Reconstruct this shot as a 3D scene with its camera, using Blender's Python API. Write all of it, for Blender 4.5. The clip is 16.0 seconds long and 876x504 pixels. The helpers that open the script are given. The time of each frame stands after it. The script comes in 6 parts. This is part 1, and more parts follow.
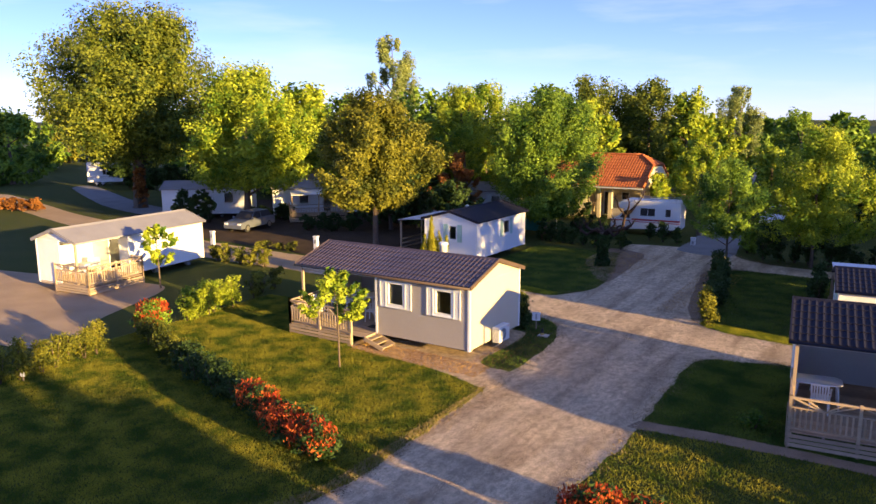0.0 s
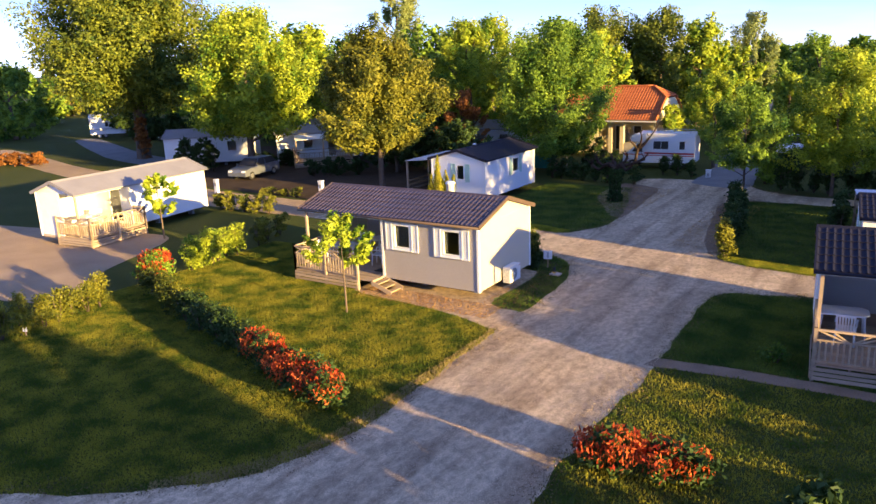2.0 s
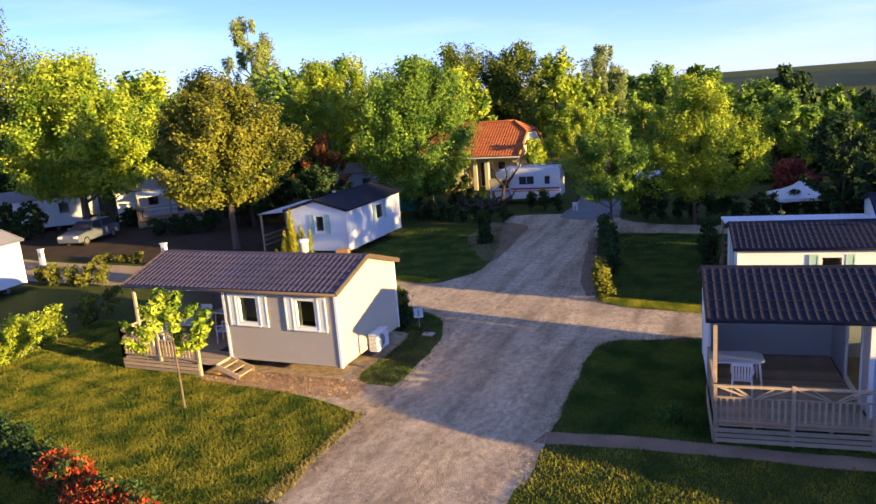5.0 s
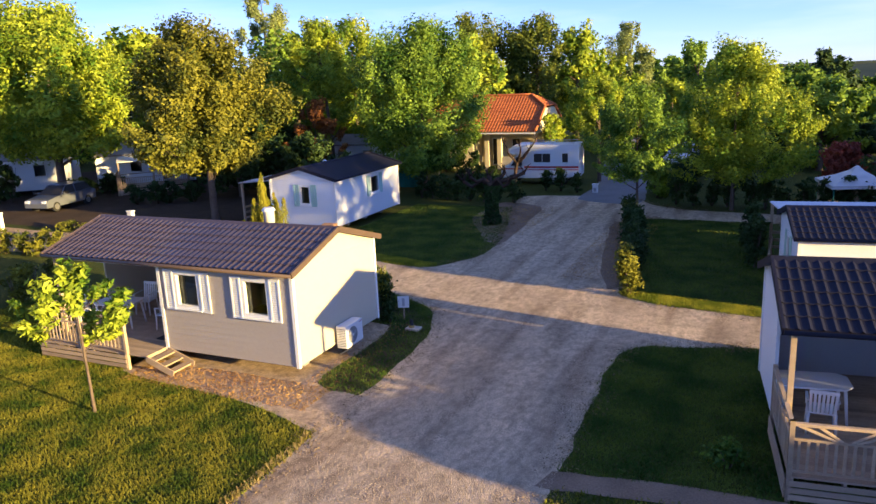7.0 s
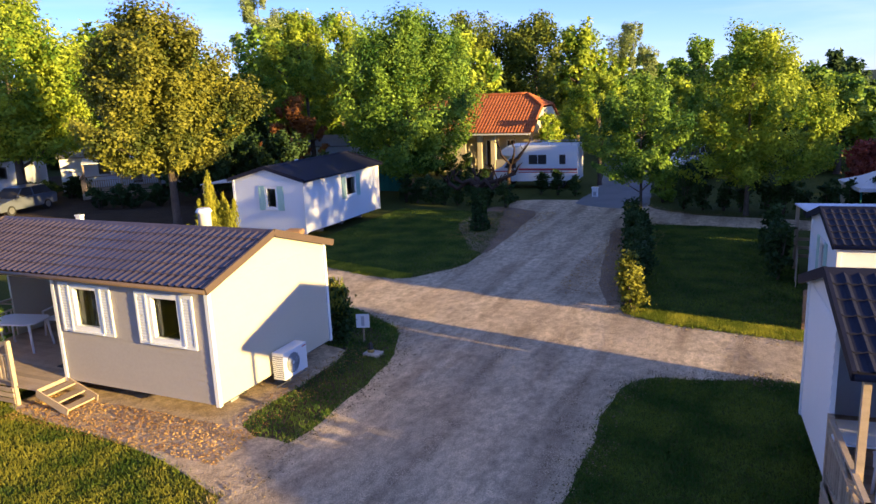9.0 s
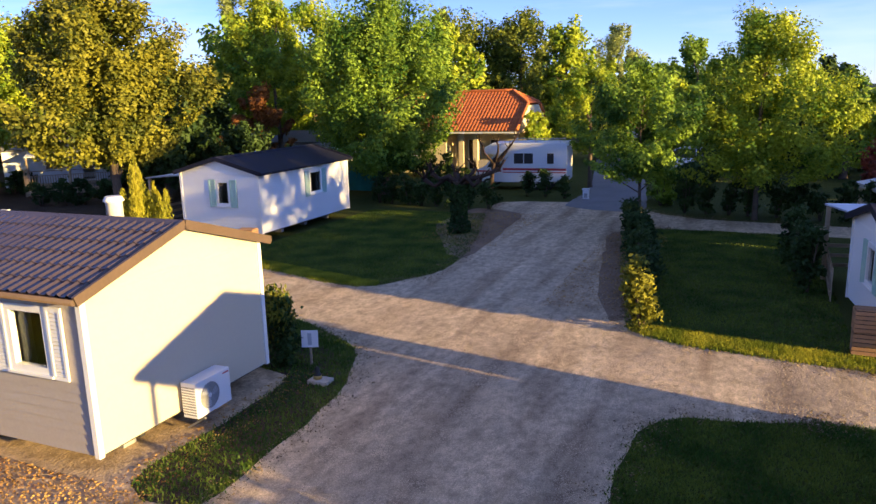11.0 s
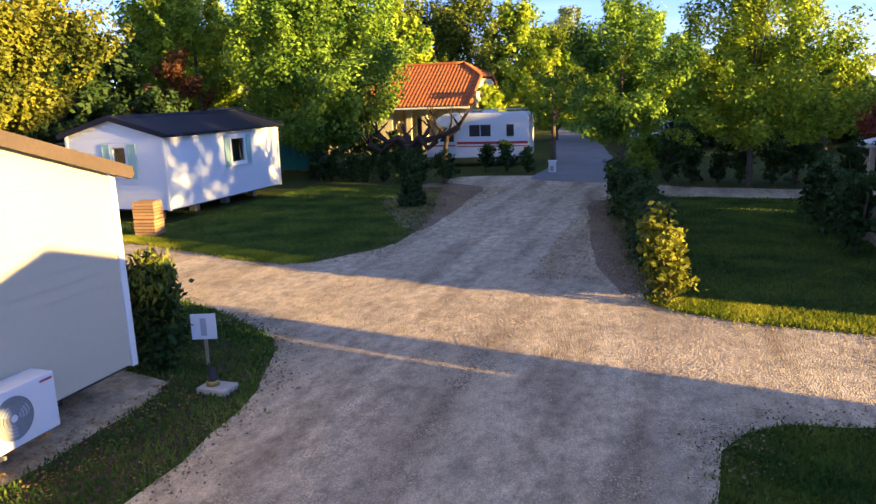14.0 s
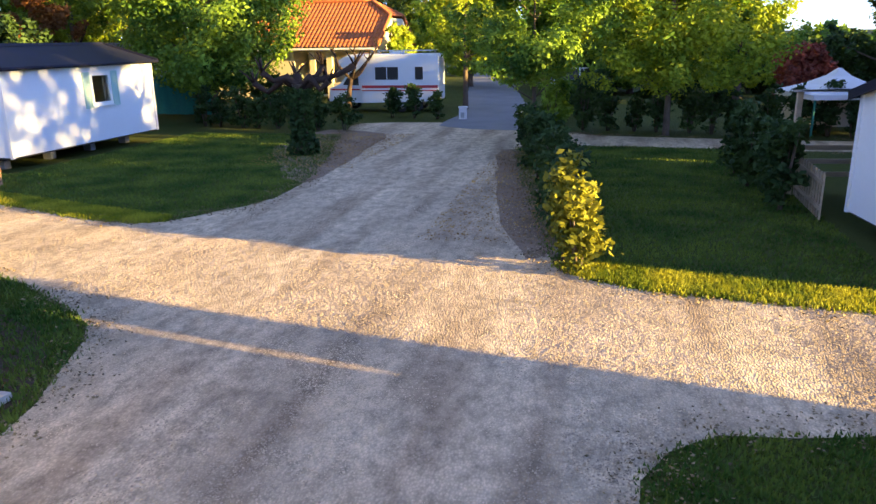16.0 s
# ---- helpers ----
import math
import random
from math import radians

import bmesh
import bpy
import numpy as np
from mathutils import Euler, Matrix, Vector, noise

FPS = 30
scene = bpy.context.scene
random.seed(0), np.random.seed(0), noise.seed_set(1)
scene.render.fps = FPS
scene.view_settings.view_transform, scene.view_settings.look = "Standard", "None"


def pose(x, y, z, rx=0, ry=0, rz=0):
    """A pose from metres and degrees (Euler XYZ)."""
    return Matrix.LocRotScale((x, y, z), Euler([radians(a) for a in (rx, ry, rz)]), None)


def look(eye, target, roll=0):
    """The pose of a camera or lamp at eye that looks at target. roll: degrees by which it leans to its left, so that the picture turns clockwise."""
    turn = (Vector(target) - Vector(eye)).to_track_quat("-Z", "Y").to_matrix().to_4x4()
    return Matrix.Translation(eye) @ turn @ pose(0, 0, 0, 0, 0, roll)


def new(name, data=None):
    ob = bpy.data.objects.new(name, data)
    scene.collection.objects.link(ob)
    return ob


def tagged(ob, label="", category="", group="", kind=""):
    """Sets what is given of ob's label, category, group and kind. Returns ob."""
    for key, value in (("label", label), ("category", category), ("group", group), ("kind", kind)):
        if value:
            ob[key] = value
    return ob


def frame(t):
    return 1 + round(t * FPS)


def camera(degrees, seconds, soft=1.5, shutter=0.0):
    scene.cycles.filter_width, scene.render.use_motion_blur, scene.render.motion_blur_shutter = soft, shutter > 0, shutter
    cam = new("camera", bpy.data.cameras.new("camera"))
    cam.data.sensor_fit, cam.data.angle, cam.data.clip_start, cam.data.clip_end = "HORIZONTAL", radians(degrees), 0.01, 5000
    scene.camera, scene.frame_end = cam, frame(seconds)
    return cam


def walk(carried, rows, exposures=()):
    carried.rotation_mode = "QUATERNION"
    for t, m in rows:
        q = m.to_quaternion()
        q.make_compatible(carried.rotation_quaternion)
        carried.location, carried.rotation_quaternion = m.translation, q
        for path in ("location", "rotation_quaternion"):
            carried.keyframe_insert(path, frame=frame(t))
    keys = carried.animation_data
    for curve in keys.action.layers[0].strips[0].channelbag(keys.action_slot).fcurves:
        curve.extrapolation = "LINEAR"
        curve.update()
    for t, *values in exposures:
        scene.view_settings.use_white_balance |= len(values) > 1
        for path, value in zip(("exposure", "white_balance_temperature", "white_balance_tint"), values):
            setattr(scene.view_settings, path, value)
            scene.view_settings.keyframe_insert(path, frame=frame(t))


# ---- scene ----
cam = camera(62.0, 16.0)
# seconds, eye, yaw, pitch, roll
PATH = [
    (0.0, 12.639, -21.900, 8.717, 32.48, -10.52, 0.19),
    (0.5, 12.659, -21.725, 8.539, 31.87, -10.63, 1.08),
    (1.0, 12.608, -21.664, 8.485, 31.85, -11.00, 1.54),
    (1.5, 12.495, -21.577, 8.511, 31.87, -14.62, 1.24),
    (2.0, 12.305, -21.096, 8.400, 32.95, -14.94, 2.17),
    (2.5, 11.996, -20.572, 8.356, 33.98, -13.20, 1.55),
    (3.0, 11.831, -20.099, 8.468, 34.76, -12.83, 1.16),
    (3.5, 11.935, -19.774, 8.707, 31.92, -13.10, 2.05),
    (4.0, 11.799, -19.491, 8.919, 22.66, -13.03, 4.72),
    (6.5, 10.312, -14.619, 7.190, 23.10, -12.32, 3.47),
    (7.0, 10.076, -13.624, 7.111, 24.02, -13.61, 2.47),
    (7.5, 10.079, -12.847, 7.210, 23.63, -13.61, 3.81),
    (8.0, 9.965, -11.957, 7.055, 24.36, -14.37, 2.41),
    (8.5, 9.714, -11.017, 6.648, 24.38, -13.52, 2.52),
    (11.0, 8.299, -6.865, 5.329, 22.97, -12.32, 1.49),
    (11.5, 7.875, -6.123, 5.257, 20.56, -11.93, 2.43),
    (12.0, 7.571, -5.522, 5.331, 19.23, -12.12, 2.29),
    (12.5, 7.369, -4.940, 5.413, 18.08, -12.38, 3.30),
    (13.0, 6.953, -4.188, 4.910, 18.79, -13.45, 3.14),
    (13.5, 6.532, -3.510, 4.107, 19.56, -10.09, 2.46),
    (14.0, 6.477, -2.980, 3.542, 18.57, -12.26, 1.90),
    (14.5, 6.473, -2.804, 3.411, 12.82, -10.82, 2.11),
    (15.0, 6.604, -2.255, 3.430, 12.41, -16.68, 3.25),
    (15.5, 6.569, -1.559, 3.439, 12.75, -16.26, 2.12),
    (16.0, 6.501, -0.798, 3.187, 12.48, -16.31, 0.73),
]
walk(cam, [(t, pose(x, y, z, 90 + pitch, roll, yaw)) for t, x, y, z, yaw, pitch, roll in PATH],
     exposures=[(0.0, 1.72, 6680, 13), (1.5, 1.78, 6620, 12), (2.0, 1.97, 6500, 11), (2.5, 1.97, 6500, 11), (3.0, 1.92, 6500, 10), (3.5, 1.94, 6450, 10),
                (4.0, 1.80, 6350, 10), (6.5, 1.76, 6200, 9), (8.5, 1.77, 6020, 9), (11.0, 1.76, 6450, 9), (12.4, 1.78, 6650, 8), (13.5, 2.07, 6800, 5),
                (14.0, 2.17, 6850, 5), (14.5, 2.44, 6950, 3), (16.0, 2.68, 7100, 1)])

from mathutils.geometry import delaunay_2d_cdt

# ---- world and sun ----
SUN_EL, SUN_WAY = radians(8.0), radians(170.5)      # low evening sun; the way its light travels over the ground
world = bpy.data.worlds.new("sky")
scene.world = world
world.use_nodes = True
wn, wl = world.node_tree.nodes, world.node_tree.links
wn.clear()
sky = wn.new("ShaderNodeTexSky")
sky.sky_type, sky.sun_disc = "NISHITA", False
sky.sun_elevation = radians(32)
sky.sun_rotation = radians(90) - (SUN_WAY + math.pi)
sky.air_density, sky.dust_density, sky.ozone_density = 0.9, 0.05, 2.0
sky.altitude = 600
coord = wn.new("ShaderNodeTexCoord")
mapping = wn.new("ShaderNodeMapping")
mapping.inputs["Scale"].default_value = (1.0, 1.0, 7.0)
mapping.inputs["Rotation"].default_value = (0.0, radians(6), 0.5)
cloud = wn.new("ShaderNodeTexNoise")
cloud.inputs["Scale"].default_value, cloud.inputs["Detail"].default_value = 2.2, 6.0
cloud.inputs["Roughness"].default_value = 0.55
ramp = wn.new("ShaderNodeValToRGB")
ramp.color_ramp.elements[0].position, ramp.color_ramp.elements[1].position = 0.47, 0.80
ramp.color_ramp.elements[1].color = (0.6, 0.6, 0.6, 1)
mix = wn.new("ShaderNodeMix")
mix.data_type = "RGBA"
mix.inputs["B"].default_value = (7.4, 7.9, 8.6, 1)
back = wn.new("ShaderNodeBackground")
back.inputs["Strength"].default_value = 0.045
out = wn.new("ShaderNodeOutputWorld")
wl.new(coord.outputs["Generated"], mapping.inputs["Vector"])
wl.new(mapping.outputs["Vector"], cloud.inputs["Vector"])
wl.new(cloud.outputs["Fac"], ramp.inputs["Fac"])
wl.new(ramp.outputs["Color"], mix.inputs["Factor"])
cool = wn.new("ShaderNodeMix")
cool.data_type, cool.blend_type = "RGBA", "MULTIPLY"
cool.inputs["Factor"].default_value = 1.0
cool.inputs["B"].default_value = (0.80, 0.92, 1.60, 1)
wl.new(sky.outputs["Color"], cool.inputs["A"])
wl.new(cool.outputs["Result"], mix.inputs["A"])
wl.new(mix.outputs["Result"], back.inputs["Color"])
wl.new(back.outputs["Background"], out.inputs["Surface"])

sun = new("sun", bpy.data.lights.new("sun", "SUN"))
sun.data.energy, sun.data.angle, sun.data.color = 5.0, radians(0.6), (1.0, 0.69, 0.265)
sun.matrix_world = look((0, 0, 30), (math.cos(SUN_WAY) * math.cos(SUN_EL), math.sin(SUN_WAY) * math.cos(SUN_EL), 30 - math.sin(SUN_EL)))


# ---- materials ----
def mat(name, a, b=None, rough=0.7, depth=0.02, metal=0.0, scale=2.0, fine=40.0, bump=0.15, spec=0.4, mottle=1.0, vor=False, rand=0.0, streak=None, stretch=(1, 1, 1), lumps=0.0):
    """A surface of two colours, mottled at two scales, with fine relief; rand: how far single pieces differ."""
    m = bpy.data.materials.new(name)
    m.use_nodes = True
    n, l = m.node_tree.nodes, m.node_tree.links
    p = n["Principled BSDF"]
    b = b or tuple(c * 0.75 for c in a)
    g = n.new("ShaderNodeNewGeometry")
    mp = n.new("ShaderNodeMapping")
    mp.inputs["Scale"].default_value = stretch
    l.new(g.outputs["Position"], mp.inputs["Vector"])
    big = n.new("ShaderNodeTexNoise")
    big.inputs["Scale"].default_value, big.inputs["Detail"].default_value = scale, 5
    l.new(mp.outputs["Vector"], big.inputs["Vector"])
    small = n.new("ShaderNodeTexVoronoi" if vor else "ShaderNodeTexNoise")
    small.inputs["Scale"].default_value = fine
    l.new(mp.outputs["Vector"], small.inputs["Vector"])
    fo = small.outputs["Distance" if vor else "Fac"]
    add = n.new("ShaderNodeMath")
    add.operation = "MULTIPLY_ADD"
    add.inputs[1].default_value = 0.5
    l.new(fo, add.inputs[0])
    half = n.new("ShaderNodeMath")
    half.operation = "MULTIPLY"
    half.inputs[1].default_value = 0.5 if not vor else 0.7
    l.new(big.outputs["Fac"], half.inputs[0])
    l.new(half.outputs[0], add.inputs[2])
    r = n.new("ShaderNodeMapRange")
    r.inputs["From Min"].default_value, r.inputs["From Max"].default_value = 0.5 - 0.18 / mottle, 0.5 + 0.18 / mottle
    l.new(add.outputs[0], r.inputs["Value"])
    mx = n.new("ShaderNodeMix")
    mx.data_type = "RGBA"
    mx.inputs["A"].default_value, mx.inputs["B"].default_value = (*a, 1), (*b, 1)
    l.new(r.outputs["Result"], mx.inputs["Factor"])
    col = mx.outputs["Result"]
    if streak:
        sm = n.new("ShaderNodeMapping")
        sm.inputs["Scale"].default_value = (1.5, 0.14, 1)
        l.new(g.outputs["Position"], sm.inputs["Vector"])
        sn = n.new("ShaderNodeTexNoise")
        sn.inputs["Scale"].default_value, sn.inputs["Detail"].default_value = 0.9, 3
        l.new(sm.outputs["Vector"], sn.inputs["Vector"])
        sr = n.new("ShaderNodeMapRange")
        sr.inputs["From Min"].default_value, sr.inputs["From Max"].default_value = 0.46, 0.66
        l.new(sn.outputs["Fac"], sr.inputs["Value"])
        sx = n.new("ShaderNodeMix")
        sx.data_type, sx.blend_type = "RGBA", "MULTIPLY"
        sx.inputs["B"].default_value = (*streak, 1)
        l.new(sr.outputs["Result"], sx.inputs["Factor"])
        l.new(col, sx.inputs["A"])
        col = sx.outputs["Result"]
    if lumps:
        ln = n.new("ShaderNodeTexNoise")
        ln.inputs["Scale"].default_value, ln.inputs["Detail"].default_value, ln.inputs["Roughness"].default_value = lumps, 6, 0.75
        l.new(mp.outputs["Vector"], ln.inputs["Vector"])
        lr = n.new("ShaderNodeMapRange")
        lr.inputs["From Min"].default_value, lr.inputs["From Max"].default_value = 0.36, 0.64
        lr.inputs["To Min"].default_value, lr.inputs["To Max"].default_value = 0.66, 1.3
        l.new(ln.outputs["Fac"], lr.inputs["Value"])
        lh = n.new("ShaderNodeHueSaturation")
        l.new(lr.outputs["Result"], lh.inputs["Value"])
        l.new(col, lh.inputs["Color"])
        col = lh.outputs["Color"]
    if rand:
        oi = n.new("ShaderNodeObjectInfo")
        hsv = n.new("ShaderNodeHueSaturation")
        mr = n.new("ShaderNodeMapRange")
        mr.inputs["To Min"].default_value, mr.inputs["To Max"].default_value = 1 - rand, 1 + rand
        l.new(oi.outputs["Random"], mr.inputs["Value"])
        l.new(mr.outputs["Result"], hsv.inputs["Value"])
        l.new(col, hsv.inputs["Color"])
        col = hsv.outputs["Color"]
    l.new(col, p.inputs["Base Color"])
    p.inputs["Roughness"].default_value, p.inputs["Metallic"].default_value = rough, metal
    p.inputs["Specular IOR Level"].default_value = spec
    if bump:
        bp = n.new("ShaderNodeBump")
        bp.inputs["Strength"].default_value, bp.inputs["Distance"].default_value = bump, depth
        l.new(fo, bp.inputs["Height"])
        l.new(bp.outputs["Normal"], p.inputs["Normal"])
    return m


def leaf_mat(name, a, b, transl=0.32, patch=0.8):
    """Leaves: two tints, single leaves and whole shoots differ, light shines through."""
    m = bpy.data.materials.new(name)
    m.use_nodes = True
    n, l = m.node_tree.nodes, m.node_tree.links
    p, o = n["Principled BSDF"], n["Material Output"]
    g = n.new("ShaderNodeNewGeometry")
    mx = n.new("ShaderNodeMix")
    mx.data_type = "RGBA"
    mx.inputs["A"].default_value, mx.inputs["B"].default_value = (*a, 1), (*b, 1)
    pn = n.new("ShaderNodeTexNoise")
    pn.inputs["Scale"].default_value, pn.inputs["Detail"].default_value = patch, 3
    l.new(g.outputs["Position"], pn.inputs["Vector"])
    pr = n.new("ShaderNodeMapRange")
    pr.inputs["From Min"].default_value, pr.inputs["From Max"].default_value = 0.34, 0.66
    pr.inputs["To Min"].default_value, pr.inputs["To Max"].default_value = -0.3, 0.8
    l.new(pn.outputs["Fac"], pr.inputs["Value"])
    pa = n.new("ShaderNodeMath")
    pa.operation, pa.use_clamp = "MULTIPLY_ADD", True
    pa.inputs[1].default_value = 0.5
    l.new(g.outputs["Random Per Island"], pa.inputs[0])
    l.new(pr.outputs["Result"], pa.inputs[2])
    l.new(pa.outputs[0], mx.inputs["Factor"])
    l.new(mx.outputs["Result"], p.inputs["Base Color"])
    p.inputs["Roughness"].default_value, p.inputs["Specular IOR Level"].default_value = 0.6, 0.2
    tr = n.new("ShaderNodeBsdfTranslucent")
    l.new(mx.outputs["Result"], tr.inputs["Color"])
    ms = n.new("ShaderNodeMixShader")
    ms.inputs["Fac"].default_value = transl
    l.new(p.outputs["BSDF"], ms.inputs[1])
    l.new(tr.outputs["BSDF"], ms.inputs[2])
    l.new(ms.outputs["Shader"], o.inputs["Surface"])
    return m


def glass_mat(name):
    m = bpy.data.materials.new(name)
    m.use_nodes = True
    p = m.node_tree.nodes["Principled BSDF"]
    p.inputs["Base Color"].default_value = (0.75, 0.8, 0.8, 1)
    p.inputs["Roughness"].default_value, p.inputs["Transmission Weight"].default_value, p.inputs["IOR"].default_value = 0.03, 1.0, 1.45
    return m


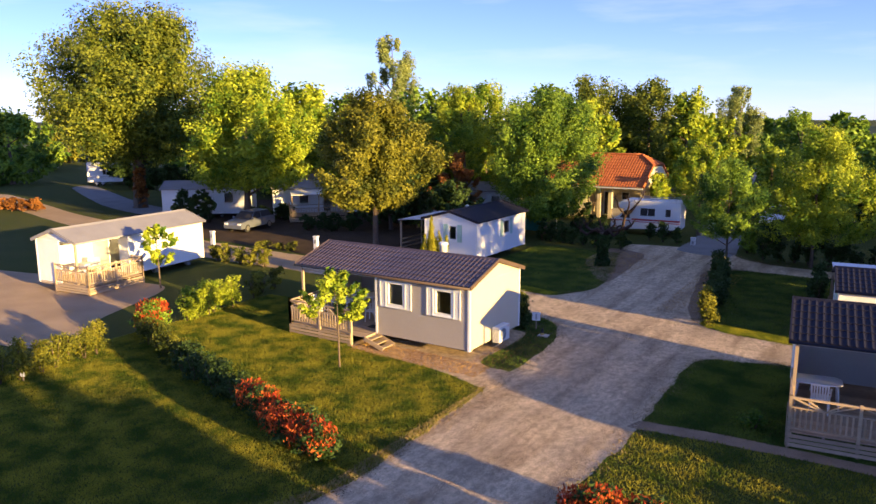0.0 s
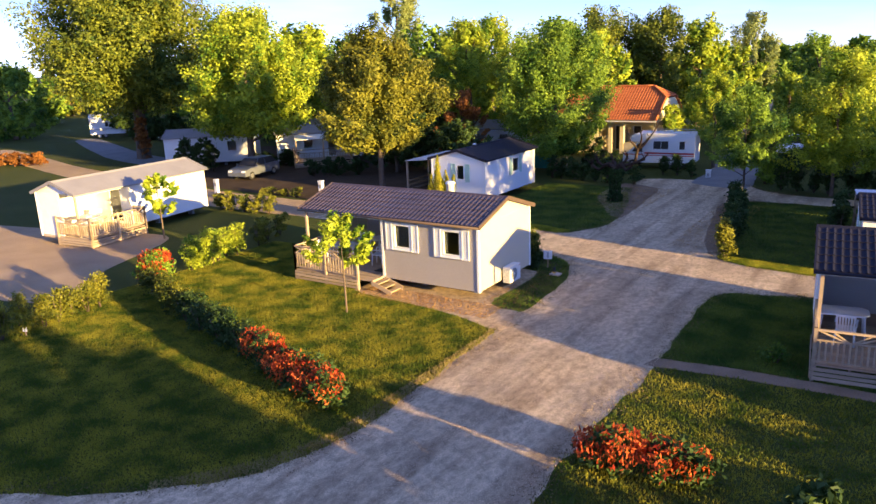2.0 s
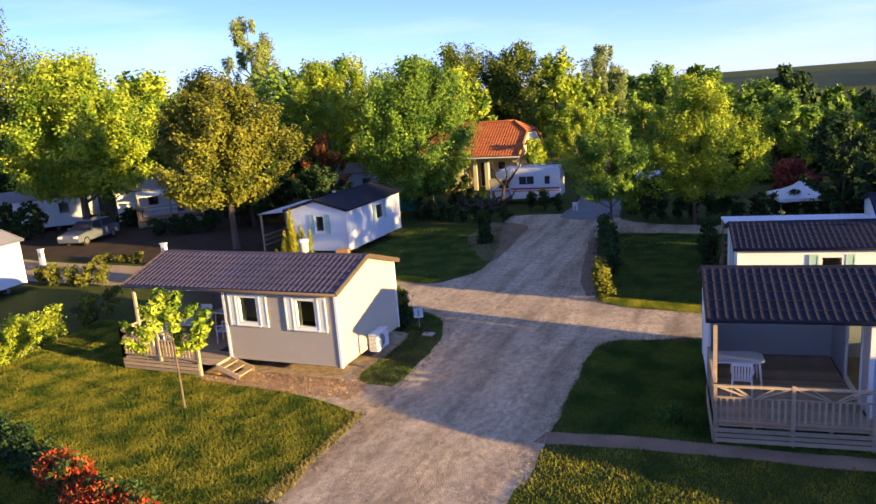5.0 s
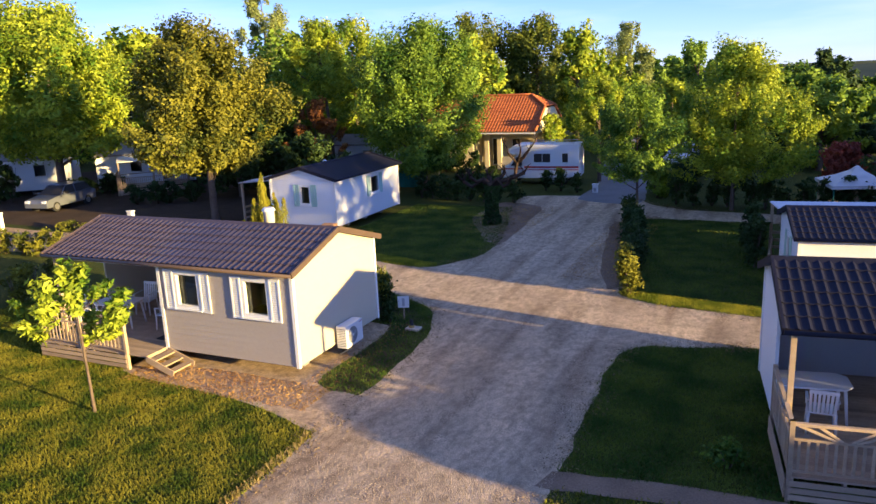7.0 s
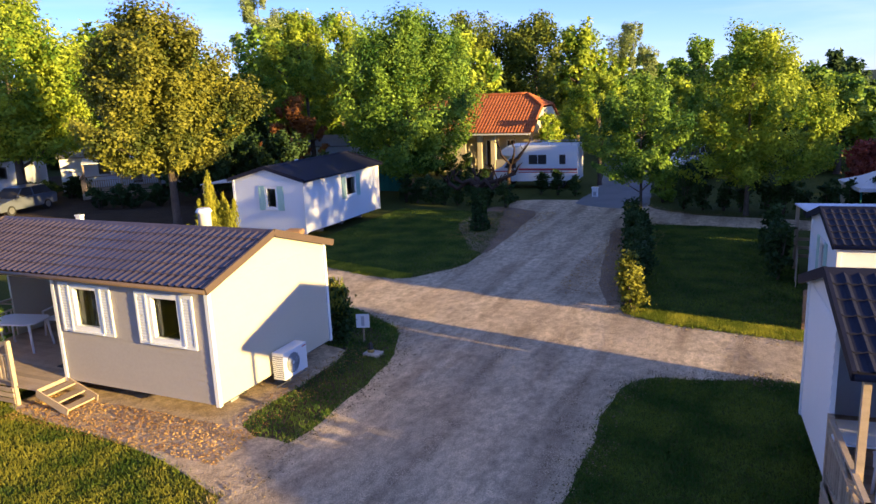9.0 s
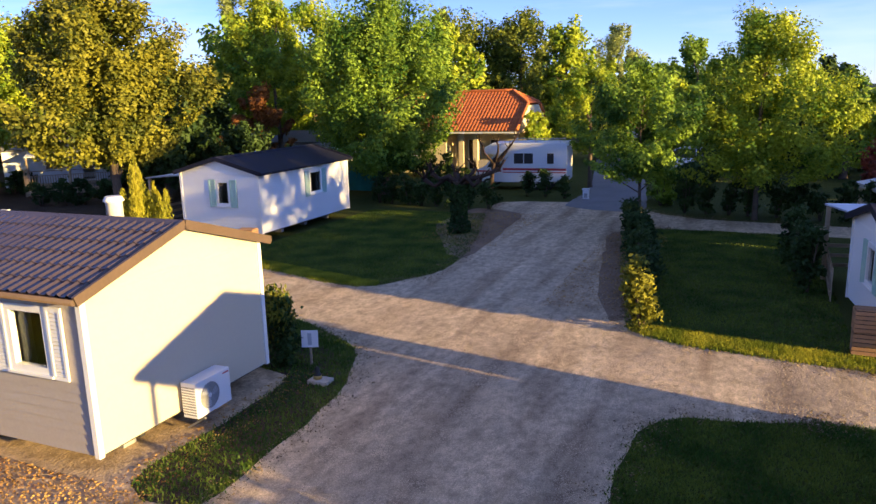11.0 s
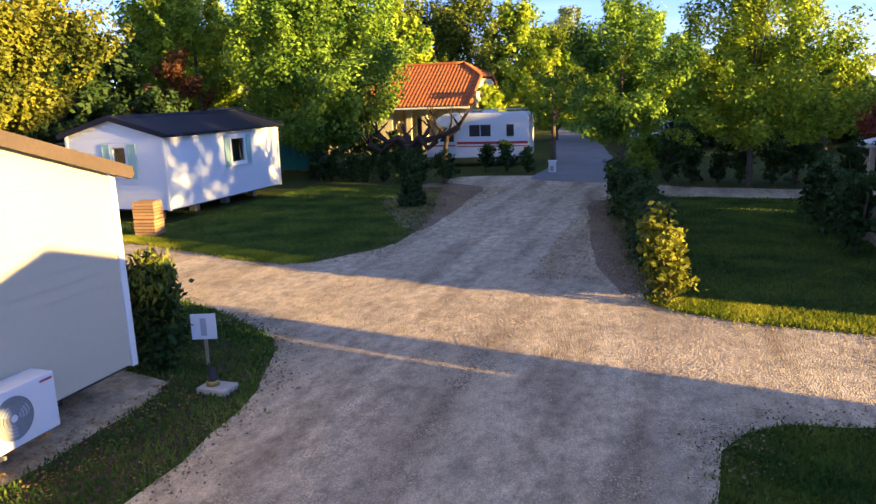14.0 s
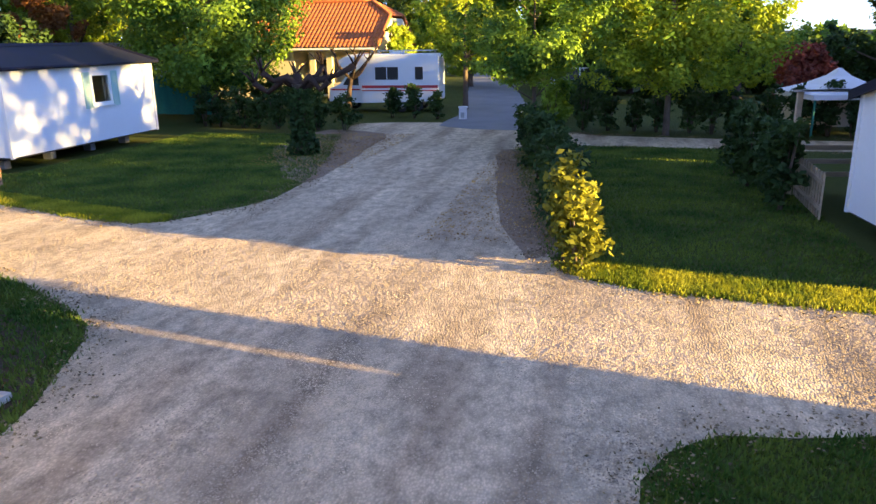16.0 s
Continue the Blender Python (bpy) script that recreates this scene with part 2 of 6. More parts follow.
M = dict(
    ground=mat("meadow_ground", (0.05, 0.072, 0.015), (0.09, 0.098, 0.025), rough=0.95, depth=0.06, scale=0.35, fine=28, bump=0.9, spec=0.1),
    lawn=mat("lawn", (0.042, 0.07, 0.013), (0.075, 0.095, 0.022), rough=0.95, depth=0.06, scale=0.8, fine=22, bump=0.7, spec=0.1),
    gravel=mat("gravel", (0.745, 0.585, 0.385), (0.48, 0.375, 0.247), rough=0.95, depth=0.02, scale=0.9, fine=42, bump=0.4, lumps=5.0, spec=0.15, vor=True, mottle=0.9, streak=(0.63, 0.59, 0.57), stretch=(1, 0.6, 1)),
    pebble=leaf_mat("pebbles", (0.32, 0.245, 0.165), (0.72, 0.56, 0.37), 0.0),
    path=mat("earth_path", (0.33, 0.235, 0.155), (0.18, 0.125, 0.082), rough=0.97, depth=0.03, scale=1.4, fine=26, bump=0.7, spec=0.1),
    sand=mat("sandy_track", (0.50, 0.37, 0.24), (0.34, 0.245, 0.155), rough=0.95, depth=0.06, scale=0.6, fine=30, bump=0.9, spec=0.15),
    soil=mat("dry_soil", (0.64, 0.48, 0.30), (0.40, 0.28, 0.165), rough=0.97, depth=0.03, scale=1.5, fine=22, bump=0.5, spec=0.1, lumps=4.0),
    # dark soil under the trees; at the home's end its darkness includes shade
    dark_shade_soil=mat("dark_soil_with_shade", (0.10, 0.07, 0.045), (0.05, 0.036, 0.024), rough=0.97, depth=0.06, scale=0.8, fine=14, bump=0.9, spec=0.1),
    asphalt=mat("worn_asphalt", (0.26, 0.255, 0.25), (0.17, 0.168, 0.168), rough=0.9, scale=0.6, fine=60, bump=0.3, spec=0.2),
    white=mat("white_siding", (0.80, 0.81, 0.82), (0.72, 0.73, 0.74), rough=0.5, scale=0.7, fine=18, bump=0.03, mottle=0.5),
    cream=mat("cream_siding", (0.57, 0.52, 0.40), (0.51, 0.465, 0.355), rough=0.55, scale=0.7, fine=18, bump=0.03, mottle=0.5),
    taupe=mat("taupe_siding", (0.40, 0.36, 0.33), (0.33, 0.295, 0.27), rough=0.55, scale=0.8, fine=20, bump=0.03, mottle=0.6),
    bluegrey=mat("blue_grey_siding", (0.44, 0.46, 0.50), (0.37, 0.39, 0.43), rough=0.55, scale=0.8, fine=20, bump=0.03, mottle=0.6),
    beige=mat("beige_siding", (0.66, 0.58, 0.48), (0.57, 0.50, 0.41), rough=0.55, scale=0.8, fine=20, bump=0.03, mottle=0.6),
    roof_brown=mat("brown_roof_sheet", (0.085, 0.062, 0.066), (0.05, 0.037, 0.042), rough=0.26, metal=0.0, scale=1.2, fine=30, bump=0.08, spec=0.8),
    roof_black=mat("black_roof_sheet", (0.017, 0.018, 0.034), (0.010, 0.011, 0.022), rough=0.6, scale=1.2, fine=30, bump=0.1, spec=0.18),
    roof_grey=mat("grey_roof_sheet", (0.30, 0.29, 0.30), (0.22, 0.21, 0.22), rough=0.6, scale=1.0, fine=35, bump=0.2, spec=0.4),
    fascia=mat("brown_fascia", (0.11, 0.075, 0.055), (0.08, 0.055, 0.04), rough=0.5, fine=25, bump=0.05),
    trim=mat("white_trim", (0.82, 0.82, 0.80), (0.74, 0.74, 0.73), rough=0.4, fine=20, bump=0.02, mottle=0.5),
    mint=mat("mint_shutter", (0.42, 0.62, 0.55), (0.36, 0.55, 0.48), rough=0.5, fine=20, bump=0.03),
    wood=mat("weathered_deck_wood", (0.50, 0.38, 0.26), (0.34, 0.255, 0.17), rough=0.8, scale=3, fine=35, bump=0.2, rand=0.2, stretch=(1, 1, 4)),
    crate=mat("crate_wood", (0.42, 0.25, 0.13), (0.27, 0.15, 0.08), rough=0.8, scale=3, fine=35, bump=0.2, rand=0.2),
    glass=glass_mat("window_glass"),
    curtain=mat("curtain", (0.55, 0.52, 0.47), rough=0.9, fine=10, bump=0.1),
    dark=mat("dark_interior", (0.05, 0.045, 0.04), rough=0.9, bump=0.0),
    plastic=mat("white_plastic", (0.80, 0.80, 0.80), (0.74, 0.74, 0.75), rough=0.35, fine=15, bump=0.02, mottle=0.5),
    steel=mat("galvanised_steel", (0.45, 0.46, 0.47), (0.35, 0.36, 0.37), rough=0.4, metal=0.8, fine=30, bump=0.05),
    black=mat("black_rubber", (0.03, 0.03, 0.03), rough=0.7, fine=30, bump=0.1),
    red=mat("red_fabric", (0.55, 0.04, 0.035), rough=0.7, fine=30, bump=0.05),
    stripe=mat("red_stripe", (0.50, 0.05, 0.06), rough=0.4, fine=30, bump=0.0),
    silver=mat("silver_car_paint", (0.20, 0.22, 0.26), (0.17, 0.19, 0.23), rough=0.28, metal=0.4, fine=10, bump=0.0, mottle=0.4),
    bark=mat("bark", (0.17, 0.13, 0.10), (0.08, 0.06, 0.045), rough=0.95, scale=4, fine=25, bump=0.8, spec=0.1, stretch=(1, 1, 0.3)),
    bark_dark=mat("dark_knotted_bark", (0.075, 0.05, 0.038), (0.035, 0.025, 0.02), rough=0.95, scale=6, fine=25, bump=0.9, spec=0.1),
    terracotta=mat("terracotta_tile", (0.50, 0.155, 0.05), (0.36, 0.10, 0.035), rough=0.8, scale=2, fine=12, bump=0.2, spec=0.2),
    stucco=mat("cream_stucco", (0.72, 0.62, 0.42), (0.62, 0.53, 0.35), rough=0.9, scale=1, fine=40, bump=0.2, spec=0.15),
    stone=mat("pale_stone", (0.55, 0.50, 0.43), (0.38, 0.34, 0.29), rough=0.9, scale=3, fine=20, bump=0.5, spec=0.15),
    brass=mat("dull_brass", (0.55, 0.38, 0.12), (0.42, 0.28, 0.09), rough=0.4, metal=0.6, fine=30, bump=0.05),
    tarp=mat("green_tarpaulin", (0.02, 0.20, 0.15), (0.015, 0.14, 0.11), rough=0.6, fine=15, bump=0.1),
    grille=mat("grey_grille", (0.30, 0.31, 0.32), (0.24, 0.25, 0.26), rough=0.6, fine=20, bump=0.02),
    canvas=mat("white_canvas", (0.80, 0.80, 0.82), (0.72, 0.72, 0.75), rough=0.8, fine=20, bump=0.05, mottle=0.5),
    hill=mat("far_woods", (0.05, 0.075, 0.06), (0.085, 0.105, 0.08), rough=1.0, scale=0.02, fine=0.12, bump=0.0, spec=0.0),
    blade=leaf_mat("grass_blades", (0.066, 0.12, 0.014), (0.355, 0.33, 0.038), 0.4, 1.1),
    # greener lawns, blades also darkened to stand for the shade on them
    blade_green_shade=leaf_mat("green_grass_blades_in_shade", (0.045, 0.105, 0.016), (0.17, 0.225, 0.034), 0.3, 0.9),
    # longer edge blades, their base colour raised to look sunlit
    blade_tall_lit=leaf_mat("long_grass_sunlit_tint", (0.17, 0.22, 0.018), (0.47, 0.45, 0.045), 0.4, 1.5),
    straw=leaf_mat("dry_grass", (0.30, 0.23, 0.09), (0.42, 0.33, 0.14), 0.3),
    litter=leaf_mat("dry_leaf_litter", (0.26, 0.13, 0.04), (0.60, 0.37, 0.11), 0.15),
    edge_litter=leaf_mat("brown_edge_litter", (0.12, 0.085, 0.045), (0.34, 0.25, 0.13), 0.1, 2.0),
    lf_mid=leaf_mat("leaf_mid_green", (0.045, 0.115, 0.017), (0.27, 0.395, 0.045), 0.26),
    lf_lime=leaf_mat("leaf_lime", (0.085, 0.175, 0.015), (0.44, 0.50, 0.04), 0.27),
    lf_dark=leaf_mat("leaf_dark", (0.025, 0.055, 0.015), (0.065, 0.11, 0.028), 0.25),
    lf_bronze=leaf_mat("leaf_bronze", (0.052, 0.074, 0.012), (0.27, 0.262, 0.03), 0.24),
    lf_oak=leaf_mat("leaf_olive_green", (0.04, 0.075, 0.012), (0.24, 0.275, 0.032), 0.22),
    lf_rust=leaf_mat("leaf_rust", (0.15, 0.06, 0.02), (0.36, 0.15, 0.04), 0.3),
    lf_plum=leaf_mat("leaf_plum", (0.11, 0.03, 0.022), (0.36, 0.085, 0.05)),
    lf_red=leaf_mat("leaf_red_tips", (0.36, 0.035, 0.018), (0.76, 0.19, 0.05), 0.4, 3.0),
    lf_gold=leaf_mat("leaf_gold", (0.24, 0.25, 0.02), (0.40, 0.37, 0.035), 0.3),
    lf_grey=leaf_mat("leaf_olive", (0.20, 0.26, 0.08), (0.33, 0.37, 0.12)),
)


# ---- mesh helpers ----
def box(bm, x0, x1, y0, y1, z0, z1, m=None):
    v = [bm.verts.new(Vector(c) if m is None else m @ Vector(c)) for c in
         ((x0, y0, z0), (x1, y0, z0), (x1, y1, z0), (x0, y1, z0), (x0, y0, z1), (x1, y0, z1), (x1, y1, z1), (x0, y1, z1))]
    for f in ((3, 2, 1, 0), (4, 5, 6, 7), (0, 1, 5, 4), (1, 2, 6, 5), (2, 3, 7, 6), (3, 0, 4, 7)):
        bm.faces.new([v[i] for i in f])
    return v


def prism(bm, pts, y0, y1, m=None):
    """A closed profile of (x, z) points, drawn out from y0 to y1."""
    a = [bm.verts.new((m or Matrix()) @ Vector((x, y0, z))) for x, z in pts]
    b = [bm.verts.new((m or Matrix()) @ Vector((x, y1, z))) for x, z in pts]
    bm.faces.new(a), bm.faces.new(b[::-1])
    for i in range(len(pts)):
        j = (i + 1) % len(pts)
        bm.faces.new((a[j], a[i], b[i], b[j]))


def bar(bm, p, q, w=0.04, h=None):
    """A squared bar from p to q."""
    p, q = Vector(p), Vector(q)
    d = q - p
    m = Matrix.Translation(p) @ d.to_track_quat("X", "Z").to_matrix().to_4x4()
    h = h or w
    box(bm, 0, d.length, -w / 2, w / 2, -h / 2, h / 2, m)


def tube(bm, pts, radii, seg=8):
    """A round tapered tube along points."""
    rings = []
    for i, p in enumerate(pts):
        p = Vector(p)
        d = Vector(pts[min(i + 1, len(pts) - 1)]) - Vector(pts[max(i - 1, 0)])
        q = d.to_track_quat("Z", "X").to_matrix()
        rings.append([bm.verts.new(p + q @ Vector((radii[i] * math.cos(2 * math.pi * k / seg), radii[i] * math.sin(2 * math.pi * k / seg), 0))) for k in range(seg)])
    for a, b in zip(rings, rings[1:]):
        for k in range(seg):
            f = bm.faces.new((a[k], a[(k + 1) % seg], b[(k + 1) % seg], b[k]))
            f.smooth = True
    bm.faces.new(rings[0][::-1]), bm.faces.new(rings[-1])


def part(name, bm, material, parent=None, label="", bevel=0.0, smooth=False):
    """Links a bmesh as one mesh object, under a thing or a part."""
    if bevel:
        bmesh.ops.bevel(bm, geom=list(bm.edges), offset=bevel, segments=2, profile=0.7, affect="EDGES", clamp_overlap=True)
    bmesh.ops.recalc_face_normals(bm, faces=bm.faces)
    me = bpy.data.meshes.new(name)
    bm.to_mesh(me)
    bm.free()
    if smooth:
        for f in me.polygons:
            f.use_smooth = True
    me.materials.append(M[material] if isinstance(material, str) else material)
    ob = new(name, me)
    if parent is not None:
        ob.parent = parent
    if label:
        ob["label"] = label
    return ob


def boxes(name, material, parent, *bs, label="", bevel=0.0):
    bm = bmesh.new()
    for b in bs:
        box(bm, *b)
    return part(name, bm, material, parent, label, bevel)


def empty(name, m, label="", category="", group=""):
    ob = new(name)
    ob.empty_display_size = 0.3
    ob.matrix_world = m
    return tagged(ob, label, category, group)


def leaf_mesh(name, pts, size, rng, flat=0.3, slim=0.55, face=None):
    """Many single four-cornered leaves, each its own island; face: which way each one mostly looks."""
    n = len(pts)
    a = rng.normal(size=(n, 3))
    a[:, 2] *= flat
    if face is not None:
        face = face + rng.normal(size=(n, 3)) * 0.42
        face /= np.linalg.norm(face, axis=1)[:, None]
        a -= face * (a * face).sum(1)[:, None]
    a /= np.linalg.norm(a, axis=1)[:, None]
    b = np.cross(a, rng.normal(size=(n, 3)) if face is None else face)
    b /= np.linalg.norm(b, axis=1)[:, None]
    s = size * rng.uniform(0.6, 1.35, size=(n, 1))
    fold = np.cross(a, b) * s * 0.25
    co = np.stack([pts - a * s, pts - b * s * slim + fold, pts + a * s, pts + b * s * slim + fold], 1).reshape(-1, 3)
    me = bpy.data.meshes.new(name)
    me.vertices.add(4 * n)
    me.vertices.foreach_set("co", co.ravel())
    me.loops.add(4 * n)
    me.loops.foreach_set("vertex_index", np.arange(4 * n))
    me.polygons.add(n)
    me.polygons.foreach_set("loop_start", np.arange(0, 4 * n, 4))
    me.update(calc_edges=True)
    return me


def leaf_part(name, pts, size, material, parent, seed, label="", flat=0.3, slim=0.55, face=None):
    me = leaf_mesh(name, np.asarray(pts), size, np.random.default_rng(seed), flat, slim, face)
    me.materials.append(M[material])
    ob = new(name, me)
    ob.parent = parent
    if label:
        ob["label"] = label
    return ob


def clumps(rng, blobs, per, leaves, spread, inner=0.55):
    """Points in loose clumps, mostly towards the outside of each blob (x, y, z, rx, ry, rz)."""
    out = []
    for x, y, z, rx, ry, rz in blobs:
        k = max(4, int(per * (rx * ry + rx * rz + ry * rz) / 3))
        d = rng.normal(size=(k, 3))
        d /= np.linalg.norm(d, axis=1)[:, None]
        d *= (inner + (1 - inner) * rng.uniform(size=(k, 1)) ** 0.6) * rng.uniform(0.85, 1.12, size=(k, 1))
        c = d * (rx, ry, rz) + (x, y, z)
        s = spread * rng.uniform(0.6, 1.4, size=(k, 1, 1)) * np.array((1, 1, 0.6))
        out.append((c[:, None, :] + rng.normal(size=(k, leaves, 3)) * s).reshape(-1, 3))
    return np.concatenate(out)


def tree(label, x, y, h, r, leaf="lf_mid", trunk=0.2, fork=0.3, seed=1, leaves=9000, size=0.14, low=0.2, category="tree", name="tree", slim=0.55, shoots=70, gaps=0.25, lift=0.5):
    """A tapered trunk with limbs and a crown of leafy shoots with gaps between them, of height h and crown radius r."""
    rng = np.random.default_rng(seed)
    root = empty(name, pose(x, y, 0), label, category)
    bend = rng.normal(size=2) * 0.03 * h
    spine = lambda z: Vector((bend[0] * (z / h) ** 1.5, bend[1] * (z / h) ** 1.5, z))
    bm = bmesh.new()
    zs = [-0.12, 0.1, h * fork * 0.5, h * fork, h * 0.6, h * 0.9]
    tube(bm, [spine(max(z, 0.0)) + Vector((0, 0, min(z, 0))) for z in zs], [trunk * k for k in (1.5, 1.15, 0.95, 0.8, 0.45, 0.1)], 10)
    part("trunk", bm, "bark", root)
    ph = rng.uniform(0, 6.283, 6)
    tips, outs = [], []
    while len(tips) < shoots:
        u, az = rng.uniform(), rng.uniform(0, 6.283)
        prof = math.sin(math.pi * min(1.0, u * 0.80 + 0.17)) ** 0.7
        prof *= 1 + 0.2 * math.sin(2 * az + ph[0] + 3 * u) + 0.16 * math.sin(3 * az + ph[1] - 5 * u) + 0.12 * math.sin(5 * az + ph[2] + 9 * u)
        if math.sin(3 * az + ph[3] + 7 * u) * math.sin(2 * az - 11 * u + ph[4]) > 1 - 2 * gaps * rng.uniform(0.6, 1.4):
            continue
        q = rng.uniform() ** 0.36
        z = h * (low + (1 - low) * u * 0.96)
        c = spine(z) + Vector((math.cos(az), math.sin(az), 0)) * r * prof * q
        tips.append(c)
        outs.append(Vector((math.cos(az) * (1 - u * 0.6), math.sin(az) * (1 - u * 0.6), lift + u)).normalized())
    for k in range(0, len(tips), max(1, len(tips) // 9)):
        e = tips[k]
        s0 = spine(max(h * fork * 0.6, min(e.z - 0.15 * h, h * 0.7)))
        mid = s0.lerp(e, 0.5) + Vector((0, 0, -0.05 * (e - s0).length))
        bm = bmesh.new()
        tube(bm, [s0, mid, e, e + outs[k] * 0.12 * r], [trunk * 0.4, trunk * 0.26, trunk * 0.12, trunk * 0.03], 6)
        part("limb", bm, "bark", root)
    m = leaves // shoots
    pts, face = [], []
    for c, o in zip(tips, outs):
        w = r * rng.uniform(0.10, 0.23)
        g = rng.normal(size=(int(m * (w / (0.165 * r)) ** 1.6), 3))
        g *= w * rng.uniform(size=(len(g), 1)) ** 0.4 / np.linalg.norm(g, axis=1)[:, None]
        along = rng.uniform(-1, 1, size=(len(g), 1)) * w * 1.35
        pts.append(g * (1, 1, 0.62) + along * np.array(o) + np.array(c))
        face.append(g / w * 0.8 + np.array(o) * 0.35 + (0, 0, 0.2))
    pts, face = np.concatenate(pts), np.concatenate(face)
    keep = pts[:, 2] > 0.1
    leaf_part("crown", pts[keep], size, leaf, root, seed + 7, slim=slim, flat=0.6, face=face[keep])
    return root


def shrub(label, x, y, h, r, leaf="lf_mid", tips="", seed=1, size=0.06, dense=1.0, category="shrub", group="", ry=None):
    """A hedge shrub: stems, foliage and, on some, coloured shoots at the top."""
    rng = np.random.default_rng(seed)
    root = empty("hedge_shrub", pose(x, y, 0, 0, 0, rng.uniform(0, 360)), label, category, group)
    bm = bmesh.new()
    for k in range(4):
        a = rng.uniform(0, 6.28)
        tube(bm, [(0.03 * math.cos(a), 0.03 * math.sin(a), -0.05), (r * 0.3 * math.cos(a), r * 0.3 * math.sin(a), h * 0.4), (r * 0.55 * math.cos(a), r * 0.55 * math.sin(a), h * 0.85)], [0.025, 0.018, 0.006], 5)
    part("branching_stem", bm, "bark", root)
    bl = [(rng.normal() * r * 0.25, rng.normal() * r * 0.25, h * z, r * 0.75, r * 0.75, h * 0.27) for z in (0.3, 0.55, 0.78)]
    pts = clumps(rng, bl, 11 * dense * (r * h / 0.45) ** 0.4 / ((r * 0.75) ** 2 + 0.4 * r * h) * 3, 26, 0.085, 0.45)
    pts[:, 2] = np.abs(pts[:, 2]) + 0.02
    leaf_part("foliage", pts, size, leaf, root, seed, flat=0.8)
    if tips:
        k = int(310 * dense * max(1.0, r / 0.4))
        up = rng.uniform(size=(k, 1)) ** 0.6
        q = rng.normal(size=(k, 3))
        q[:, 2] = np.abs(q[:, 2])
        q = q / np.linalg.norm(q, axis=1)[:, None] * (r * 0.95, r * 0.95, h * 0.2) * rng.uniform(0.75, 1.1, (k, 1)) + up * (0, 0, h * 0.62) + (0, 0, h * 0.26)
        leaf_part("new_growth", q, size * 0.95, tips, root, seed + 3, "red young shoots, on corner shrubs bronze tops for sunlight", flat=2.2, slim=0.36)["kind"] = "stuff"
    return root


OUTLINE = {}


def sheet(name, edge, z, material, label, step=0.5, jitter=0.12, kind="structure", seed=0):
    """A flat ground sheet inside a smoothed, uneven outline."""
    pts = [Vector((*p, 0)) for p in edge]
    out, rng = [], random.Random(seed)
    for i, a in enumerate(pts):
        b = pts[(i + 1) % len(pts)]
        p0, p3 = pts[i - 1], pts[(i + 2) % len(pts)]
        k = max(1, min(40, int((b - a).length / step)))
        for j in range(k):
            t = j / k
            c = 0.5 * (2 * a + (b - p0) * t + (2 * p0 - 5 * a + 4 * b - p3) * t * t + (3 * a - p0 - 3 * b + p3) * t ** 3)
            c = c.lerp(a.lerp(b, t), 0.4)
            s = noise.noise(c * 0.9 + Vector((seed, 0, 0))) * jitter + rng.uniform(-1, 1) * jitter * 0.3
            out.append(c + Vector((s, -s * 0.8, 0)))
    n = len(out)
    OUTLINE[name] = [(p.x, p.y) for p in out]
    co, _, tris, _, _, _ = delaunay_2d_cdt([Vector((p.x, p.y)) for p in out], [(i, (i + 1) % n) for i in range(n)], [], 1, 1e-4)
    me = bpy.data.meshes.new(name)
    me.from_pydata([(c.x, c.y, z) for c in co], [], tris)
    me.update()
    me.materials.append(M[material])
    ob = new(name, me)
    for f in me.polygons:
        if f.normal.z < 0:
            f.flip()
    return tagged(ob, label, "ground", kind=kind)


# ---- ground, roads and distance ----
bm = bmesh.new()
bmesh.ops.create_grid(bm, x_segments=60, y_segments=60, size=1500)
ground = tagged(part("ground", bm, "ground"), "grassy campsite ground reaching to the horizon", "ground", kind="structure")
ground.location = (-40, 60, -0.02)

